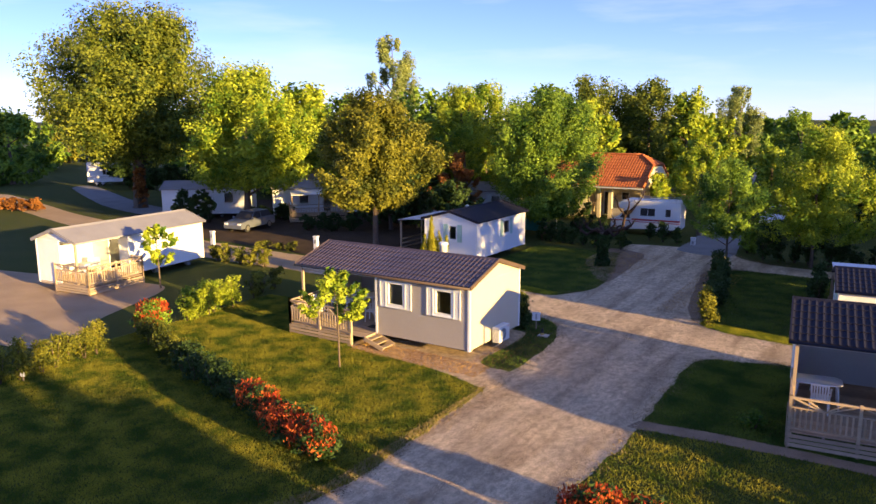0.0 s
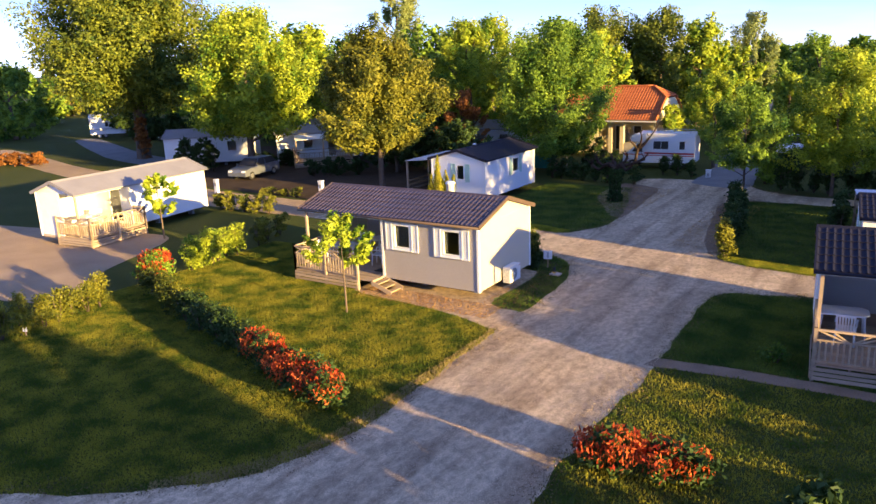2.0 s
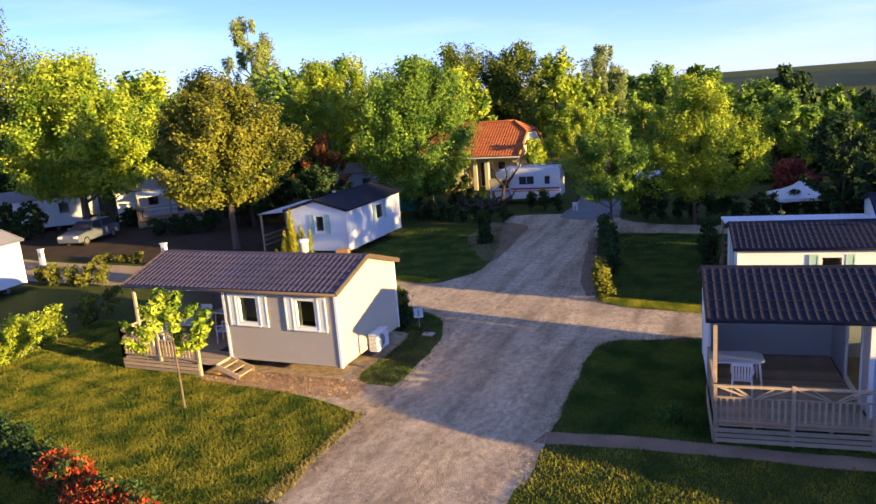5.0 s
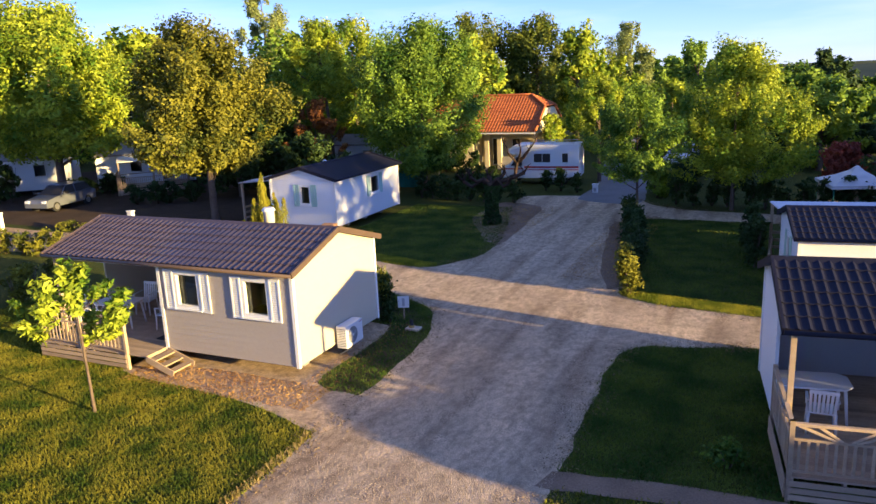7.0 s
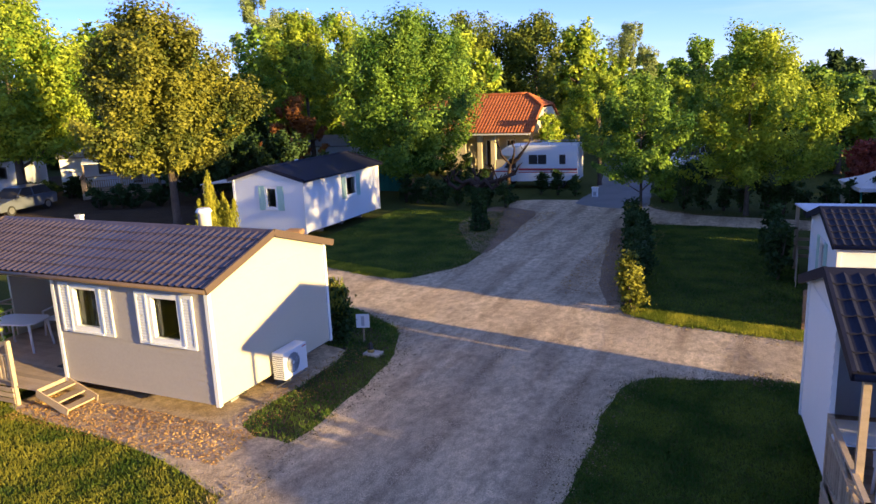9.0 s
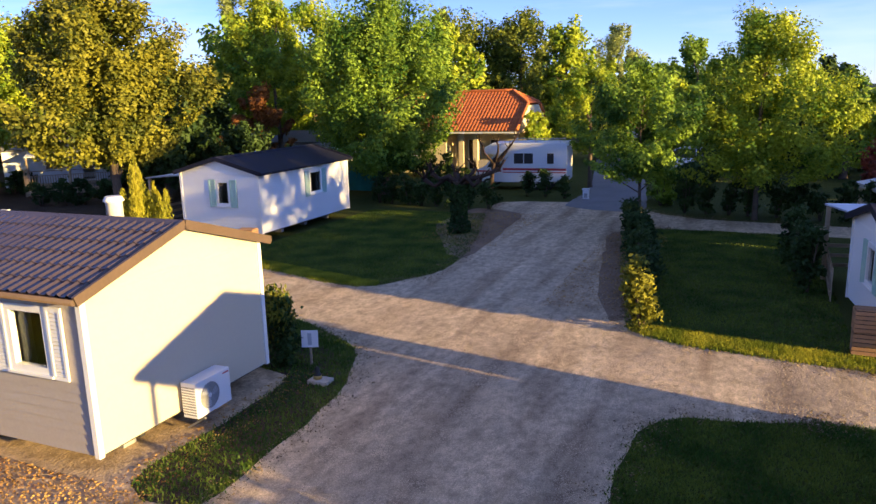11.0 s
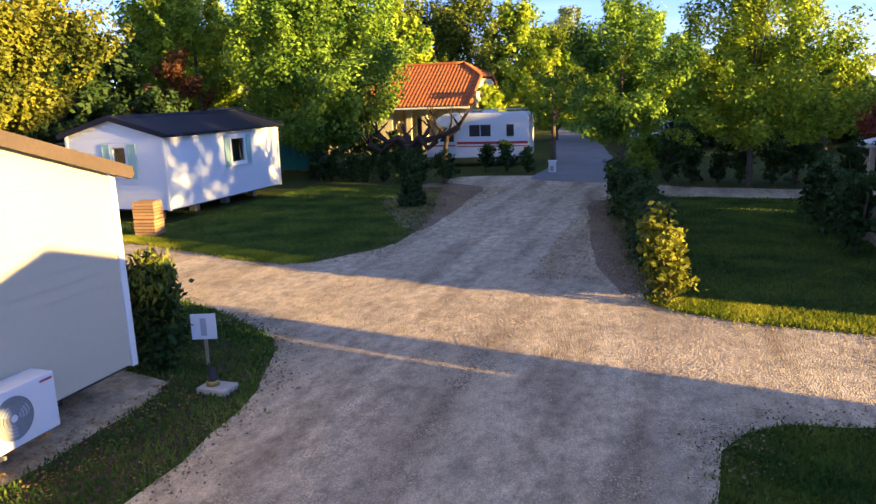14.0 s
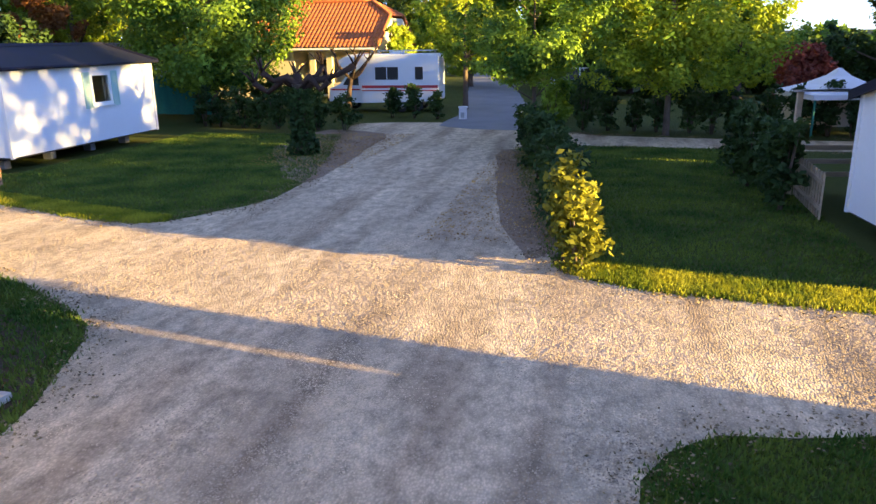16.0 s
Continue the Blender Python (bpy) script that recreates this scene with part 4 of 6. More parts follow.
# its twin across the lane, with a black roof
TWIN = pose(10.62, -0.75, 0, 0, 0, 6.0)
# back and right-end windows are unseen, placed to pass a sun streak
mobile_home("blue-grey mobile home with black tiled roof and open porch", TWIN, 8.2, 3.95, 0.40, 2.78, 3.42, front="bluegrey", ends="white", roof="roof_black", edge="roof_black", porch=3.3,
            wins=dict(front=[(0.75, 1.5, 1.62, 2.52, "shutter"), (2.7, 3.45, 1.58, 2.50, "shutter")], back=[(4.92, 5.72, 1.5, 2.35, "plain")], right=[(2.4, 3.7, 1.4, 2.70, "plain")], inner=[(0.75, 2.3, 0.42, 2.4, "door")]))
terrace("weathered timber terrace with slatted railing in shade", TWIN, 0.0, 3.25, -0.75, 3.9, 0.44, [((0, 1.6), (0, -0.75)), ((0, -0.75), (3.25, -0.75))], steps=(3.28, -0.75, 0.7))

# the white mobile home with the dark roof
WHITE = pose(-8.22, 15.05, 0, 0, 0, 90)
mobile_home("white clad mobile home with dark roof and mint shutters", WHITE, 6.4, 3.6, 0.38, 2.62, 3.12, roof="roof_black", edge="roof_black", shutter="mint", tiles=False,
            wins=dict(front=[(3.35, 4.2, 1.45, 2.32, "shutter")], left=[(1.35, 1.9, 1.42, 2.30, "shutter")]))

# white mobile home with the dark roof beyond the twin
FAR_RIGHT = pose(11.05, 8.85, 0, 0, 0, 6)
mobile_home("white mobile home with black tiled roof and mint shutters", FAR_RIGHT, 8.0, 3.7, 0.30, 2.22, 2.72, front="white", roof="roof_black", edge="roof_black", shutter="mint",
            wins=dict(front=[(2.6, 3.3, 1.15, 1.92, "shutter")], left=[(1.6, 2.2, 1.05, 1.88, "shutter")]))

# the pale mobile home with the grey roof
PALE = pose(-21.8, -1.5, 0, 0, 0, 96)
mobile_home("white mobile home with grey roof and sunlit porch", PALE, 8.6, 2.9, 0.40, 2.62, 3.15, front="white", ends="white", roof="roof_grey", edge="roof_grey", porch=3.2, tiles=False,
            wins=dict(front=[], inner=[(0.6, 1.6, 0.42, 2.35, "door")]))
terrace("pale timber terrace with crossed railing", PALE, -0.05, 3.3, -0.85, 2.8, 0.46, [((-0.05, 1.6), (-0.05, -0.85)), ((-0.05, -0.85), (3.3, -0.85)), ((3.3, -0.85), (3.3, -0.1))])


# ---- trees ----
TREES = [
    # label, x, y, height, crown radius, leaf, trunk, seed, leaves, leaf size, low end of the crown, shoots
    ("huge old broad-leaved tree with ivy on its trunk", -50.8, 22.9, 18.2, 7.6, "lf_oak", 0.6, 11, 95000, 0.155, 0.3, 420),
    ("bright lime-green maple in evening sun", -33.5, 20.8, 12.0, 5.0, "lf_lime", 0.28, 12, 56000, 0.125, 0.28, 230),
    ("bronze-green broad-leaved tree behind the mobile home", -17.0, 16.8, 9.9, 3.2, "lf_bronze", 0.2, 13, 60000, 0.09, 0.31, 210),
    ("green broad-leaved tree beside the white mobile home", -9.9, 28.5, 10.0, 3.75, "lf_mid", 0.17, 14, 60000, 0.09, 0.16, 220),
    ("tall lime-green tree among the pitches", -18.1, 30.8, 10.8, 2.9, "lf_lime", 0.17, 15, 26000, 0.1, 0.32, 80),
    ("lime-green tree among the pitches", -14.0, 33.5, 9.6, 3.2, "lf_lime", 0.17, 55, 26000, 0.1, 0.2, 80),
    ("lime-green tree among the pitches", -20.5, 38.5, 11.4, 3.9, "lf_lime", 0.2, 16, 24000, 0.12, 0.2, 90),
    ("lime-green tree behind the house", -13.5, 46.5, 10.0, 2.8, "lf_lime", 0.2, 56, 7000, 0.2, 0.2, 60),
    ("small ash tree beside the lane", 4.45, 22.0, 6.0, 2.1, "lf_mid", 0.07, 18, 24000, 0.068, 0.36, 110),
    ("sunlit tree beside the asphalt road", 0.2, 33.5, 6.4, 2.1, "lf_lime", 0.12, 19, 15000, 0.085, 0.3, 70),
    ("tall lime-green tree with several thin stems", 8.6, 24.8, 7.8, 2.75, "lf_lime", 0.10, 20, 46000, 0.072, 0.22, 210),
    ("dark green tree behind the hedge", 4.0, 56.4, 8.6, 3.4, "lf_mid", 0.2, 21, 9000, 0.17, 0.1, 60),
    ("dense dark tree behind the house", -19.0, 63, 12.6, 5.6, "lf_oak", 0.3, 22, 30000, 0.16, 0.08, 150),
    ("dense green tree behind the house", -13.0, 64, 12.2, 5.2, "lf_oak", 0.3, 23, 30000, 0.16, 0.08, 150),
    ("pointed green tree behind the house", -8.2, 62, 11.2, 3.4, "lf_lime", 0.3, 24, 10000, 0.2, 0.08, 100),
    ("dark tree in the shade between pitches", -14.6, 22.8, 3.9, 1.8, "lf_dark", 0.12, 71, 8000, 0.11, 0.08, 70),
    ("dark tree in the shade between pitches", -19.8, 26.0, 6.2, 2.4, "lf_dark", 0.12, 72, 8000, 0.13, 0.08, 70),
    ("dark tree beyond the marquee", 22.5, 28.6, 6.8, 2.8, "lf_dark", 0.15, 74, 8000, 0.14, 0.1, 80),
    # out of view; added so its gappy crown dapples the white home
    ("tall tree out of view, added to cast shade", 25.5, 12.4, 9.2, 3.9, "lf_mid", 0.2, 73, 9000, 0.17, 0.42, 75),
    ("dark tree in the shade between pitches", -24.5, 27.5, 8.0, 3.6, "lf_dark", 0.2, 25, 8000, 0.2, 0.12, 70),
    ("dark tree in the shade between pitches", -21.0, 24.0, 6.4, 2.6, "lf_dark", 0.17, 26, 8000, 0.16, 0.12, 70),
    ("lime-green tree behind the maple", -39, 33, 11.5, 4.8, "lf_lime", 0.28, 27, 7000, 0.25, 0.2, 70),
    ("dark green tree at the back", -44, 38, 10.0, 5.0, "lf_dark", 0.28, 28, 6000, 0.28, 0.1, 70),
    ("green tree at the back", -30, 44, 11.0, 5.0, "lf_mid", 0.28, 29, 7000, 0.28, 0.1, 70),
    ("rust-red leaved small tree", -16.9, 26.6, 5.8, 1.7, "lf_rust", 0.1, 30, 12000, 0.09, 0.25, 50),
    ("plum-red leaved tree near the marquee", 13.8, 29.4, 2.6, 1.35, "lf_plum", 0.1, 31, 9000, 0.09, 0.15, 50),
    ("tall dark tree beyond the marquee", 20.6, 39.0, 9.0, 2.7, "lf_dark", 0.2, 32, 18000, 0.12, 0.1, 90),
    ("lime-green tree along the road", 3.0, 47, 5.6, 2.4, "lf_lime", 0.17, 33, 7000, 0.17, 0.15, 60),
    ("lime-green tree along the road", -2.5, 50, 6.2, 2.2, "lf_lime", 0.18, 34, 6000, 0.18, 0.15, 60),
    ("green tree along the road", -6.0, 75, 8.0, 3.2, "lf_lime", 0.18, 35, 5000, 0.26, 0.1, 60),
    ("green tree along the road", 8.0, 44, 5.6, 2.6, "lf_mid", 0.18, 57, 6000, 0.18, 0.1, 60),
    ("green tree at the far end", 14, 50, 5.4, 3.0, "lf_mid", 0.2, 37, 5000, 0.22, 0.1, 60),
    ("green tree at the far end", 13.2, 40, 4.6, 2.2, "lf_lime", 0.2, 58, 6000, 0.18, 0.1, 60),
    ("green tree at the far end", 20, 52, 2.5, 2.2, "lf_lime", 0.2, 38, 5000, 0.24, 0.1, 60),
    ("far tree beyond the road", -2, 98, 8.0, 4.0, "lf_mid", 0.2, 65, 4000, 0.34, 0.05, 50),
    ("far tree beyond the road", 6, 92, 7.6, 4.0, "lf_mid", 0.2, 66, 4000, 0.34, 0.05, 50),
    ("far tree beyond the road", 16, 84, 7.4, 4.0, "lf_dark", 0.2, 67, 4000, 0.34, 0.05, 50),
    ("far tree beyond the pitches", 24, 60, 2.6, 2.2, "lf_mid", 0.2, 60, 4000, 0.3, 0.05, 50),
    ("far tree beyond the pitches", 31, 62, 6.5, 3.8, "lf_dark", 0.2, 61, 4000, 0.3, 0.05, 50),
    ("far tree beyond the pitches", 38, 58, 6.5, 3.8, "lf_mid", 0.2, 62, 4000, 0.3, 0.05, 50),
    ("far tree beyond the pitches", 30, 44, 6.0, 3.2, "lf_mid", 0.2, 63, 4000, 0.25, 0.05, 50),
    ("far tree beyond the pitches", 17, 63, 3.8, 2.6, "lf_lime", 0.2, 101, 4000, 0.26, 0.05, 50),
    ("far tree beyond the pitches", 20, 70, 4.1, 2.8, "lf_mid", 0.2, 102, 4000, 0.26, 0.05, 50),
    ("far tree beyond the pitches", 23, 65, 3.8, 2.6, "lf_mid", 0.2, 103, 4000, 0.26, 0.05, 50),
    ("far tree beyond the pitches", 12, 72, 6.5, 4.0, "lf_mid", 0.2, 64, 4000, 0.3, 0.05, 50),
    ("far tree beyond the fields", -112, 44, 9, 6.0, "lf_mid", 0.3, 81, 3500, 0.45, 0.05, 50),
    ("far tree beyond the fields", -128, 62, 10, 6.0, "lf_bronze", 0.3, 82, 3500, 0.45, 0.05, 50),
    ("far tree beyond the fields", -100, 66, 9, 6.0, "lf_mid", 0.3, 83, 3500, 0.45, 0.05, 50),
    ("far tree beyond the fields", -140, 40, 9, 6.5, "lf_mid", 0.3, 84, 3500, 0.45, 0.05, 50),
    ("far tree beyond the fields", 46, 70, 8, 4.5, "lf_mid", 0.3, 85, 3500, 0.4, 0.05, 50),
    ("far tree beyond the fields", 30, 84, 3.2, 2.6, "lf_mid", 0.3, 86, 3500, 0.4, 0.05, 50),
    ("dark tree beyond the lawn", -75, 38, 9, 5.0, "lf_dark", 0.3, 40, 5000, 0.33, 0.05, 60),
    ("dark tree beyond the lawn", -88, 30, 9, 5.0, "lf_mid", 0.3, 41, 5000, 0.33, 0.05, 60),
    ("dark tree beyond the lawn", -62, 46, 10, 5.0, "lf_dark", 0.3, 42, 5000, 0.33, 0.05, 60),
    ("dark green tree at the back", -52, 55, 11, 5.5, "lf_mid", 0.3, 43, 5000, 0.33, 0.05, 60),
    ("dark green tree at the back", -38, 62, 11.5, 5.5, "lf_mid", 0.3, 44, 5000, 0.33, 0.05, 60),
    ("green tree at the back", -27, 68, 12, 5.5, "lf_mid", 0.3, 45, 5000, 0.33, 0.05, 60),
]
for label, x, y, h, r, leaf, trunk, seed, leaves, size, low, shoots in TREES:
    tree(label, x, y, h, r, leaf, trunk, 0.3, seed, leaves, size, low, shoots=shoots)
tree("slender half-bare poplar far behind", -104.5, 140.6, 30, 8.0, "lf_grey", 0.6, 0.3, 51, 16000, 0.34, 0.1, shoots=70, gaps=0.4, lift=3.0)
tree("slender half-bare poplar far behind", -6.0, 82, 12.2, 3.4, "lf_grey", 0.25, 0.3, 52, 11000, 0.16, 0.25, shoots=70, gaps=0.4, lift=1.5)
tree("dark pine beside the marquee", 15.7, 22.2, 5.8, 1.4, "lf_dark", 0.12, 0.3, 40, 7000, 0.10, 0.2, shoots=70)
tree("dark pine at the edge of the pitches", 17.2, 19.5, 5.2, 1.5, "lf_dark", 0.12, 0.3, 39, 5000, 0.11, 0.15, shoots=50)
tree("young staked tree with large bright leaves on the lawn", -3.6, -2.95, 3.4, 1.2, "lf_lime", 0.034, 0.5, 53, 2900, 0.095, 0.5, name="young_tree", shoots=22, slim=0.4)
tree("young tree beside the pale mobile home", -19.4, 1.5, 3.3, 1.0, "lf_lime", 0.04, 0.5, 54, 2000, 0.10, 0.42, name="young_tree", shoots=26)
# two added trees, never in view, that darken the near-left lawn
tree("slim tree out of view, added to shade the lawn", 31, -17.3, 8.5, 2.2, "lf_mid", 0.15, 0.3, 92, 9000, 0.17, 0.1, shoots=90)
tree("tall tree out of view, added to cast shade", 31, -20.5, 9.5, 3.9, "lf_mid", 0.2, 0.3, 91, 12000, 0.2, 0.12, shoots=110)

# golden cypress behind the taupe home
rng = np.random.default_rng(5)
root = empty("golden_cypress", pose(-6.6, 7.7, 0), "golden upright cypress behind the taupe home", "tree")
bm = bmesh.new()
tube(bm, [(0, 0, -0.05), (0, 0, 2), (0, 0, 3.8)], [0.07, 0.05, 0.01], 7)
part("trunk", bm, "bark", root)
cone = []
for k in range(20):
    ang, off = rng.uniform(0, 6.283), rng.uniform(0.15, 0.66) * (k > 0)
    foot = np.array((off * math.cos(ang), off * math.sin(ang), 0.05))
    hgt = 4.0 - 2.0 * off + rng.uniform(-0.5, 0.2)
    lean = foot * rng.uniform(0.0, 0.6)
    zz = rng.uniform(0, 1, 950) ** 0.85
    rr = 0.36 * (1 - zz) ** 0.6 * rng.uniform(0.2, 1.2, 950)
    aa = rng.uniform(0, 6.283, 950)
    cone.append(foot + lean * zz[:, None] + np.stack([rr * np.cos(aa), rr * np.sin(aa), zz * hgt + rr * 0.6], 1))
leaf_part("foliage", np.concatenate(cone), 0.065, "lf_gold", root, 6, flat=5.0, slim=0.2)

# ---- hedges ----
def hedge(points, gap, h, r, leaf, tips, label, group, seed, size=0.06, dense=1.0):
    rng = random.Random(seed)
    k = seed * 100
    for (x0, y0), (x1, y1) in zip(points, points[1:]):
        n = max(1, round(math.hypot(x1 - x0, y1 - y0) / gap))
        for i in range(n):
            t = (i + 0.5) / n
            k += 1
            shrub(label, x0 + (x1 - x0) * t + rng.uniform(-0.12, 0.12), y0 + (y1 - y0) * t + rng.uniform(-0.12, 0.12), h * rng.uniform(0.85, 1.15), r * rng.uniform(0.85, 1.15), leaf, tips, k, size, dense, group=group)


hedge([(1.1, -9.0), (-3.2, -7.6)], 0.72, 0.95, 0.5, "lf_dark", "lf_red", "dark green hedge shrub with red young shoots", "red-tipped hedge", 1, 0.055, 1.6)
hedge([(-3.5, -7.5), (-8.2, -6.0)], 0.6, 0.95, 0.5, "lf_dark", "", "clipped dark green hedge shrub along the lawn", "lawn hedge", 2, 0.048, 1.7)
hedge([(-8.2, -6.0), (-12.0, -4.7)], 0.62, 1.0, 0.46, "lf_bronze", "", "clipped olive-green hedge shrub along the lawn", "lawn hedge", 3, 0.045, 1.8)
hedge([(-12.4, -4.4), (-13.4, -3.0)], 0.6, 1.15, 0.55, "lf_mid", "lf_red", "hedge shrub with orange-red young shoots", "red-tipped hedge", 4, 0.07, 1.3)
hedge([(-13.1, -2.2), (-13.3, 1.2)], 0.6, 1.35, 0.42, "lf_lime", "", "sunlit yellow-green hedge shrub", "sunlit hedge", 5, 0.048, 1.7)
hedge([(-13.6, 2.0), (-14.4, 5.0)], 0.95, 1.2, 0.42, "lf_bronze", "", "yellow-green hedge shrub standing apart", "sunlit hedge", 6)
hedge([(-12.2, -6.3), (-12.0, -10.5)], 0.62, 1.25, 0.36, "lf_bronze", "", "yellow-green hedge shrub standing apart", "yard hedge", 7, 0.048, 1.6)
hedge([(7.2, -8.2), (9.6, -7.8)], 0.65, 0.85, 0.5, "lf_dark", "lf_red", "dark hedge shrub with red young shoots", "lane hedge", 8, 0.065, 1.3)
hedge([(6.32, 9.15), (6.12, 9.85)], 0.4, 1.35, 0.30, "lf_bronze", "", "sunlit variegated shrub at the end of the hedge", "lawn edge hedge", 9, 0.055, 1.7)
hedge([(6.05, 10.4), (5.55, 14.5), (4.5, 20.5)], 0.8, 1.3, 0.36, "lf_dark", "", "dark green hedge shrub beside the lane", "lawn edge hedge", 10, 0.07)
hedge([(5.4, 26.0), (11.5, 25.2), (18, 24.5)], 0.85, 1.55, 0.46, "lf_dark", "", "dark clipped hedge shrub behind the lane", "back hedge", 11, 0.08)
hedge([(-9.2, 25.6), (-2.4, 24.6)], 0.85, 1.4, 0.44, "lf_dark", "", "dark clipped hedge shrub behind the lawn", "back hedge", 12, 0.08)
hedge([(9.6, 17.8), (9.95, 13.2)], 1.1, 1.55, 0.34, "lf_dark", "", "dark upright shrub beside the white home", "upright shrubs", 13, 0.08)
hedge([(-18.2, 8.2), (-23.0, 7.9)], 0.95, 1.0, 0.42, "lf_bronze", "", "small brown-green hedge shrub beside the sandy lane", "lane hedge", 14, 0.07)
# bronze shoots over dark leaves put the sunlit tops into the colour
hedge([(-0.15, 4.7), (-0.9, 5.4)], 0.6, 1.35, 0.33, "lf_dark", "lf_bronze", "dense bronze-green shrub at the end of the taupe home", "corner shrubs", 15, 0.065, 1.2)
# hedge past the edge of the view, added to shade the near lane
hedge([(11.6, -9.4), (12.0, -17)], 0.75, 1.75, 0.7, "lf_dark", "", "dark hedge shrub added to shade the lane", "lane hedge", 16, 0.1)
# unseen low hedge, added for the shade on the lawn below the footpath
hedge([(17.0, -10.0), (17.3, -3.4)], 0.6, 1.0, 0.5, "lf_dark", "", "low unseen hedge shrub added to shade the lawn", "lane hedge", 17, 0.1)
# unseen sun blocker; its height sets where the lane's shade ends
hedge([(20.2, -4.9), (20.4, -0.9)], 0.36, 2.4, 0.65, "lf_dark", "", "tall unseen hedge shrub added to shade the lane", "pitch hedge", 46, 0.14, 2.6)
hedge([(4, 46), (30, 42)], 1.6, 2.6, 1.1, "lf_dark", "", "tall dark boundary hedge behind the pitches", "boundary hedge", 18, 0.2)
hedge([(10, 122), (95, 96)], 4.5, 3.4, 3.4, "lf_mid", "", "far row of green trees beyond the fields", "far tree row", 48, 0.7, 0.3)
hedge([(-60, 128), (10, 122)], 5.5, 8.0, 4.2, "lf_mid", "", "far row of green trees beyond the fields", "far tree row", 45, 0.9, 0.22)
hedge([(-30, 50), (-12, 53)], 1.8, 2.6, 1.2, "lf_dark", "", "tall dark boundary hedge behind the pitches", "boundary hedge", 19, 0.22)
hedge([(-70, 34), (-38, 40)], 2.2, 2.6, 1.4, "lf_dark", "", "tall dark boundary hedge behind the pitches", "boundary hedge", 20, 0.25)
# two added hedges that block low sun streaks on the far lawns
hedge([(24.0, 10.0), (24.5, 28.0), (26.0, 46.0)], 1.3, 4.6, 1.2, "lf_dark", "", "tall dark hedge, added to keep sun off the lawns", "pitch hedge", 47, 0.17, 1.3)
hedge([(17.5, 18.0), (17.5, 25)], 1.1, 3.7, 1.0, "lf_dark", "", "tall dark hedge, added to keep sun off the lawns", "pitch hedge", 40, 0.14)
hedge([(-12.9, 17.5), (-13.6, 22.0)], 0.95, 1.8, 0.7, "lf_dark", "", "dark shrub behind the canopy", "shade shrubs", 42, 0.1)
hedge([(-26.5, 19.8), (-22.5, 22.0)], 1.1, 1.3, 0.6, "lf_dark", "", "dark shrub in front of the timber terrace", "shade shrubs", 43, 0.1)
hedge([(-38.5, 17.5), (-35.5, 19.2)], 1.2, 2.4, 0.8, "lf_dark", "", "dark shrub in the shade of the maple", "shade shrubs", 44, 0.13)


# ---- things round the homes ----
def air_unit(m):
    root = empty("air_conditioner", m, "white outdoor air conditioner on wall brackets", "air conditioner")
    boxes("body", "plastic", root, (0.08, 0.42, 0, 0.95, 0.30, 0.98), bevel=0.02)
    for k in range(11):
        boxes("side_slat", "grille", root, (0.10, 0.40, -0.012, -0.002, 0.36 + k * 0.052, 0.38 + k * 0.052))
    for r in (0.06, 0.10, 0.14, 0.18, 0.215, 0.245):
        bm = bmesh.new()
        n = 28
        tube(bm, [(0.432, 0.36 + r * math.cos(6.2832 * i / n), 0.64 + r * math.sin(6.2832 * i / n)) for i in range(n + 1)], [0.005] * (n + 1), 5)
        part("fan_grille_ring", bm, "grille", root)
    bm = bmesh.new()
    tube(bm, [(0.4205, 0.36, 0.64), (0.4245, 0.36, 0.64)], [0.25, 0.25], 28)
    part("fan_opening", bm, "grille", root, "grey round fan opening")
    for k in range(3):
        bm = bmesh.new()
        prism(bm, [(0.03, -0.02), (0.12, -0.09), (0.22, -0.06), (0.22, 0.05), (0.1, 0.03)], -0.002, 0.002, Matrix.Translation((0.428, 0.36, 0.64)) @ Matrix.Rotation(2.094 * k + 0.4, 4, "X") @ Matrix.Rotation(math.pi / 2, 4, "Z"))
        part("fan_blade", bm, "bluegrey", root)
    bm = bmesh.new()
    tube(bm, [(0.425, 0.36, 0.64), (0.436, 0.36, 0.64)], [0.045, 0.04], 14)
    part("fan_hub", bm, "plastic", root)
    boxes("badge", "stripe", root, (0.4205, 0.424, 0.75, 0.92, 0.9, 0.925))
    for y in (0.15, 0.8):
        bm = bmesh.new()
        bar(bm, (0, y, 0.27), (0.46, y, 0.27), 0.035)
        bar(bm, (0.44, y, 0.27), (0.03, y, 0.02), 0.03)
        part("bracket", bm, "steel", root)
    bm = bmesh.new()
    tube(bm, [(0.2, 0.97, 0.5), (0.15, 1.04, 0.42), (0.03, 1.05, 0.3), (0.03, 1.05, 0.1)], [0.022] * 4, 7)
    part("pipe", bm, "plastic", root)
    return root


air_unit(pose(0.03, 1.58, 0.04) @ Matrix.Scale(0.88, 4))

# roof vent of the white home
root = empty("roof_vent", WHITE @ pose(3.6, 2.75, 2.83), "small white vent cowl on the dark roof", "vent")
bm = bmesh.new()
tube(bm, [(0, 0, -0.05), (0, 0, 0.2)], [0.06, 0.06], 10)
part("pipe", bm, "plastic", root)
bm = bmesh.new()
tube(bm, [(0, 0, 0.2), (0, 0, 0.23), (0, 0, 0.29)], [0.12, 0.12, 0.04], 12)
part("cowl", bm, "plastic", root)


# flue behind the taupe home
root = empty("boiler_flue", pose(-3.75, 4.25, 0), "white flue pipe with a cap behind the taupe home", "flue")
bm = bmesh.new()
tube(bm, [(0, 0, 0.0), (0, 0, 2.95)], [0.10, 0.10], 10)
part("pipe", bm, "plastic", root)
bm = bmesh.new()
tube(bm, [(0, 0, 2.95), (0, 0, 3.3), (0, 0, 3.33), (0, 0, 3.42)], [0.17, 0.17, 0.22, 0.16], 12)
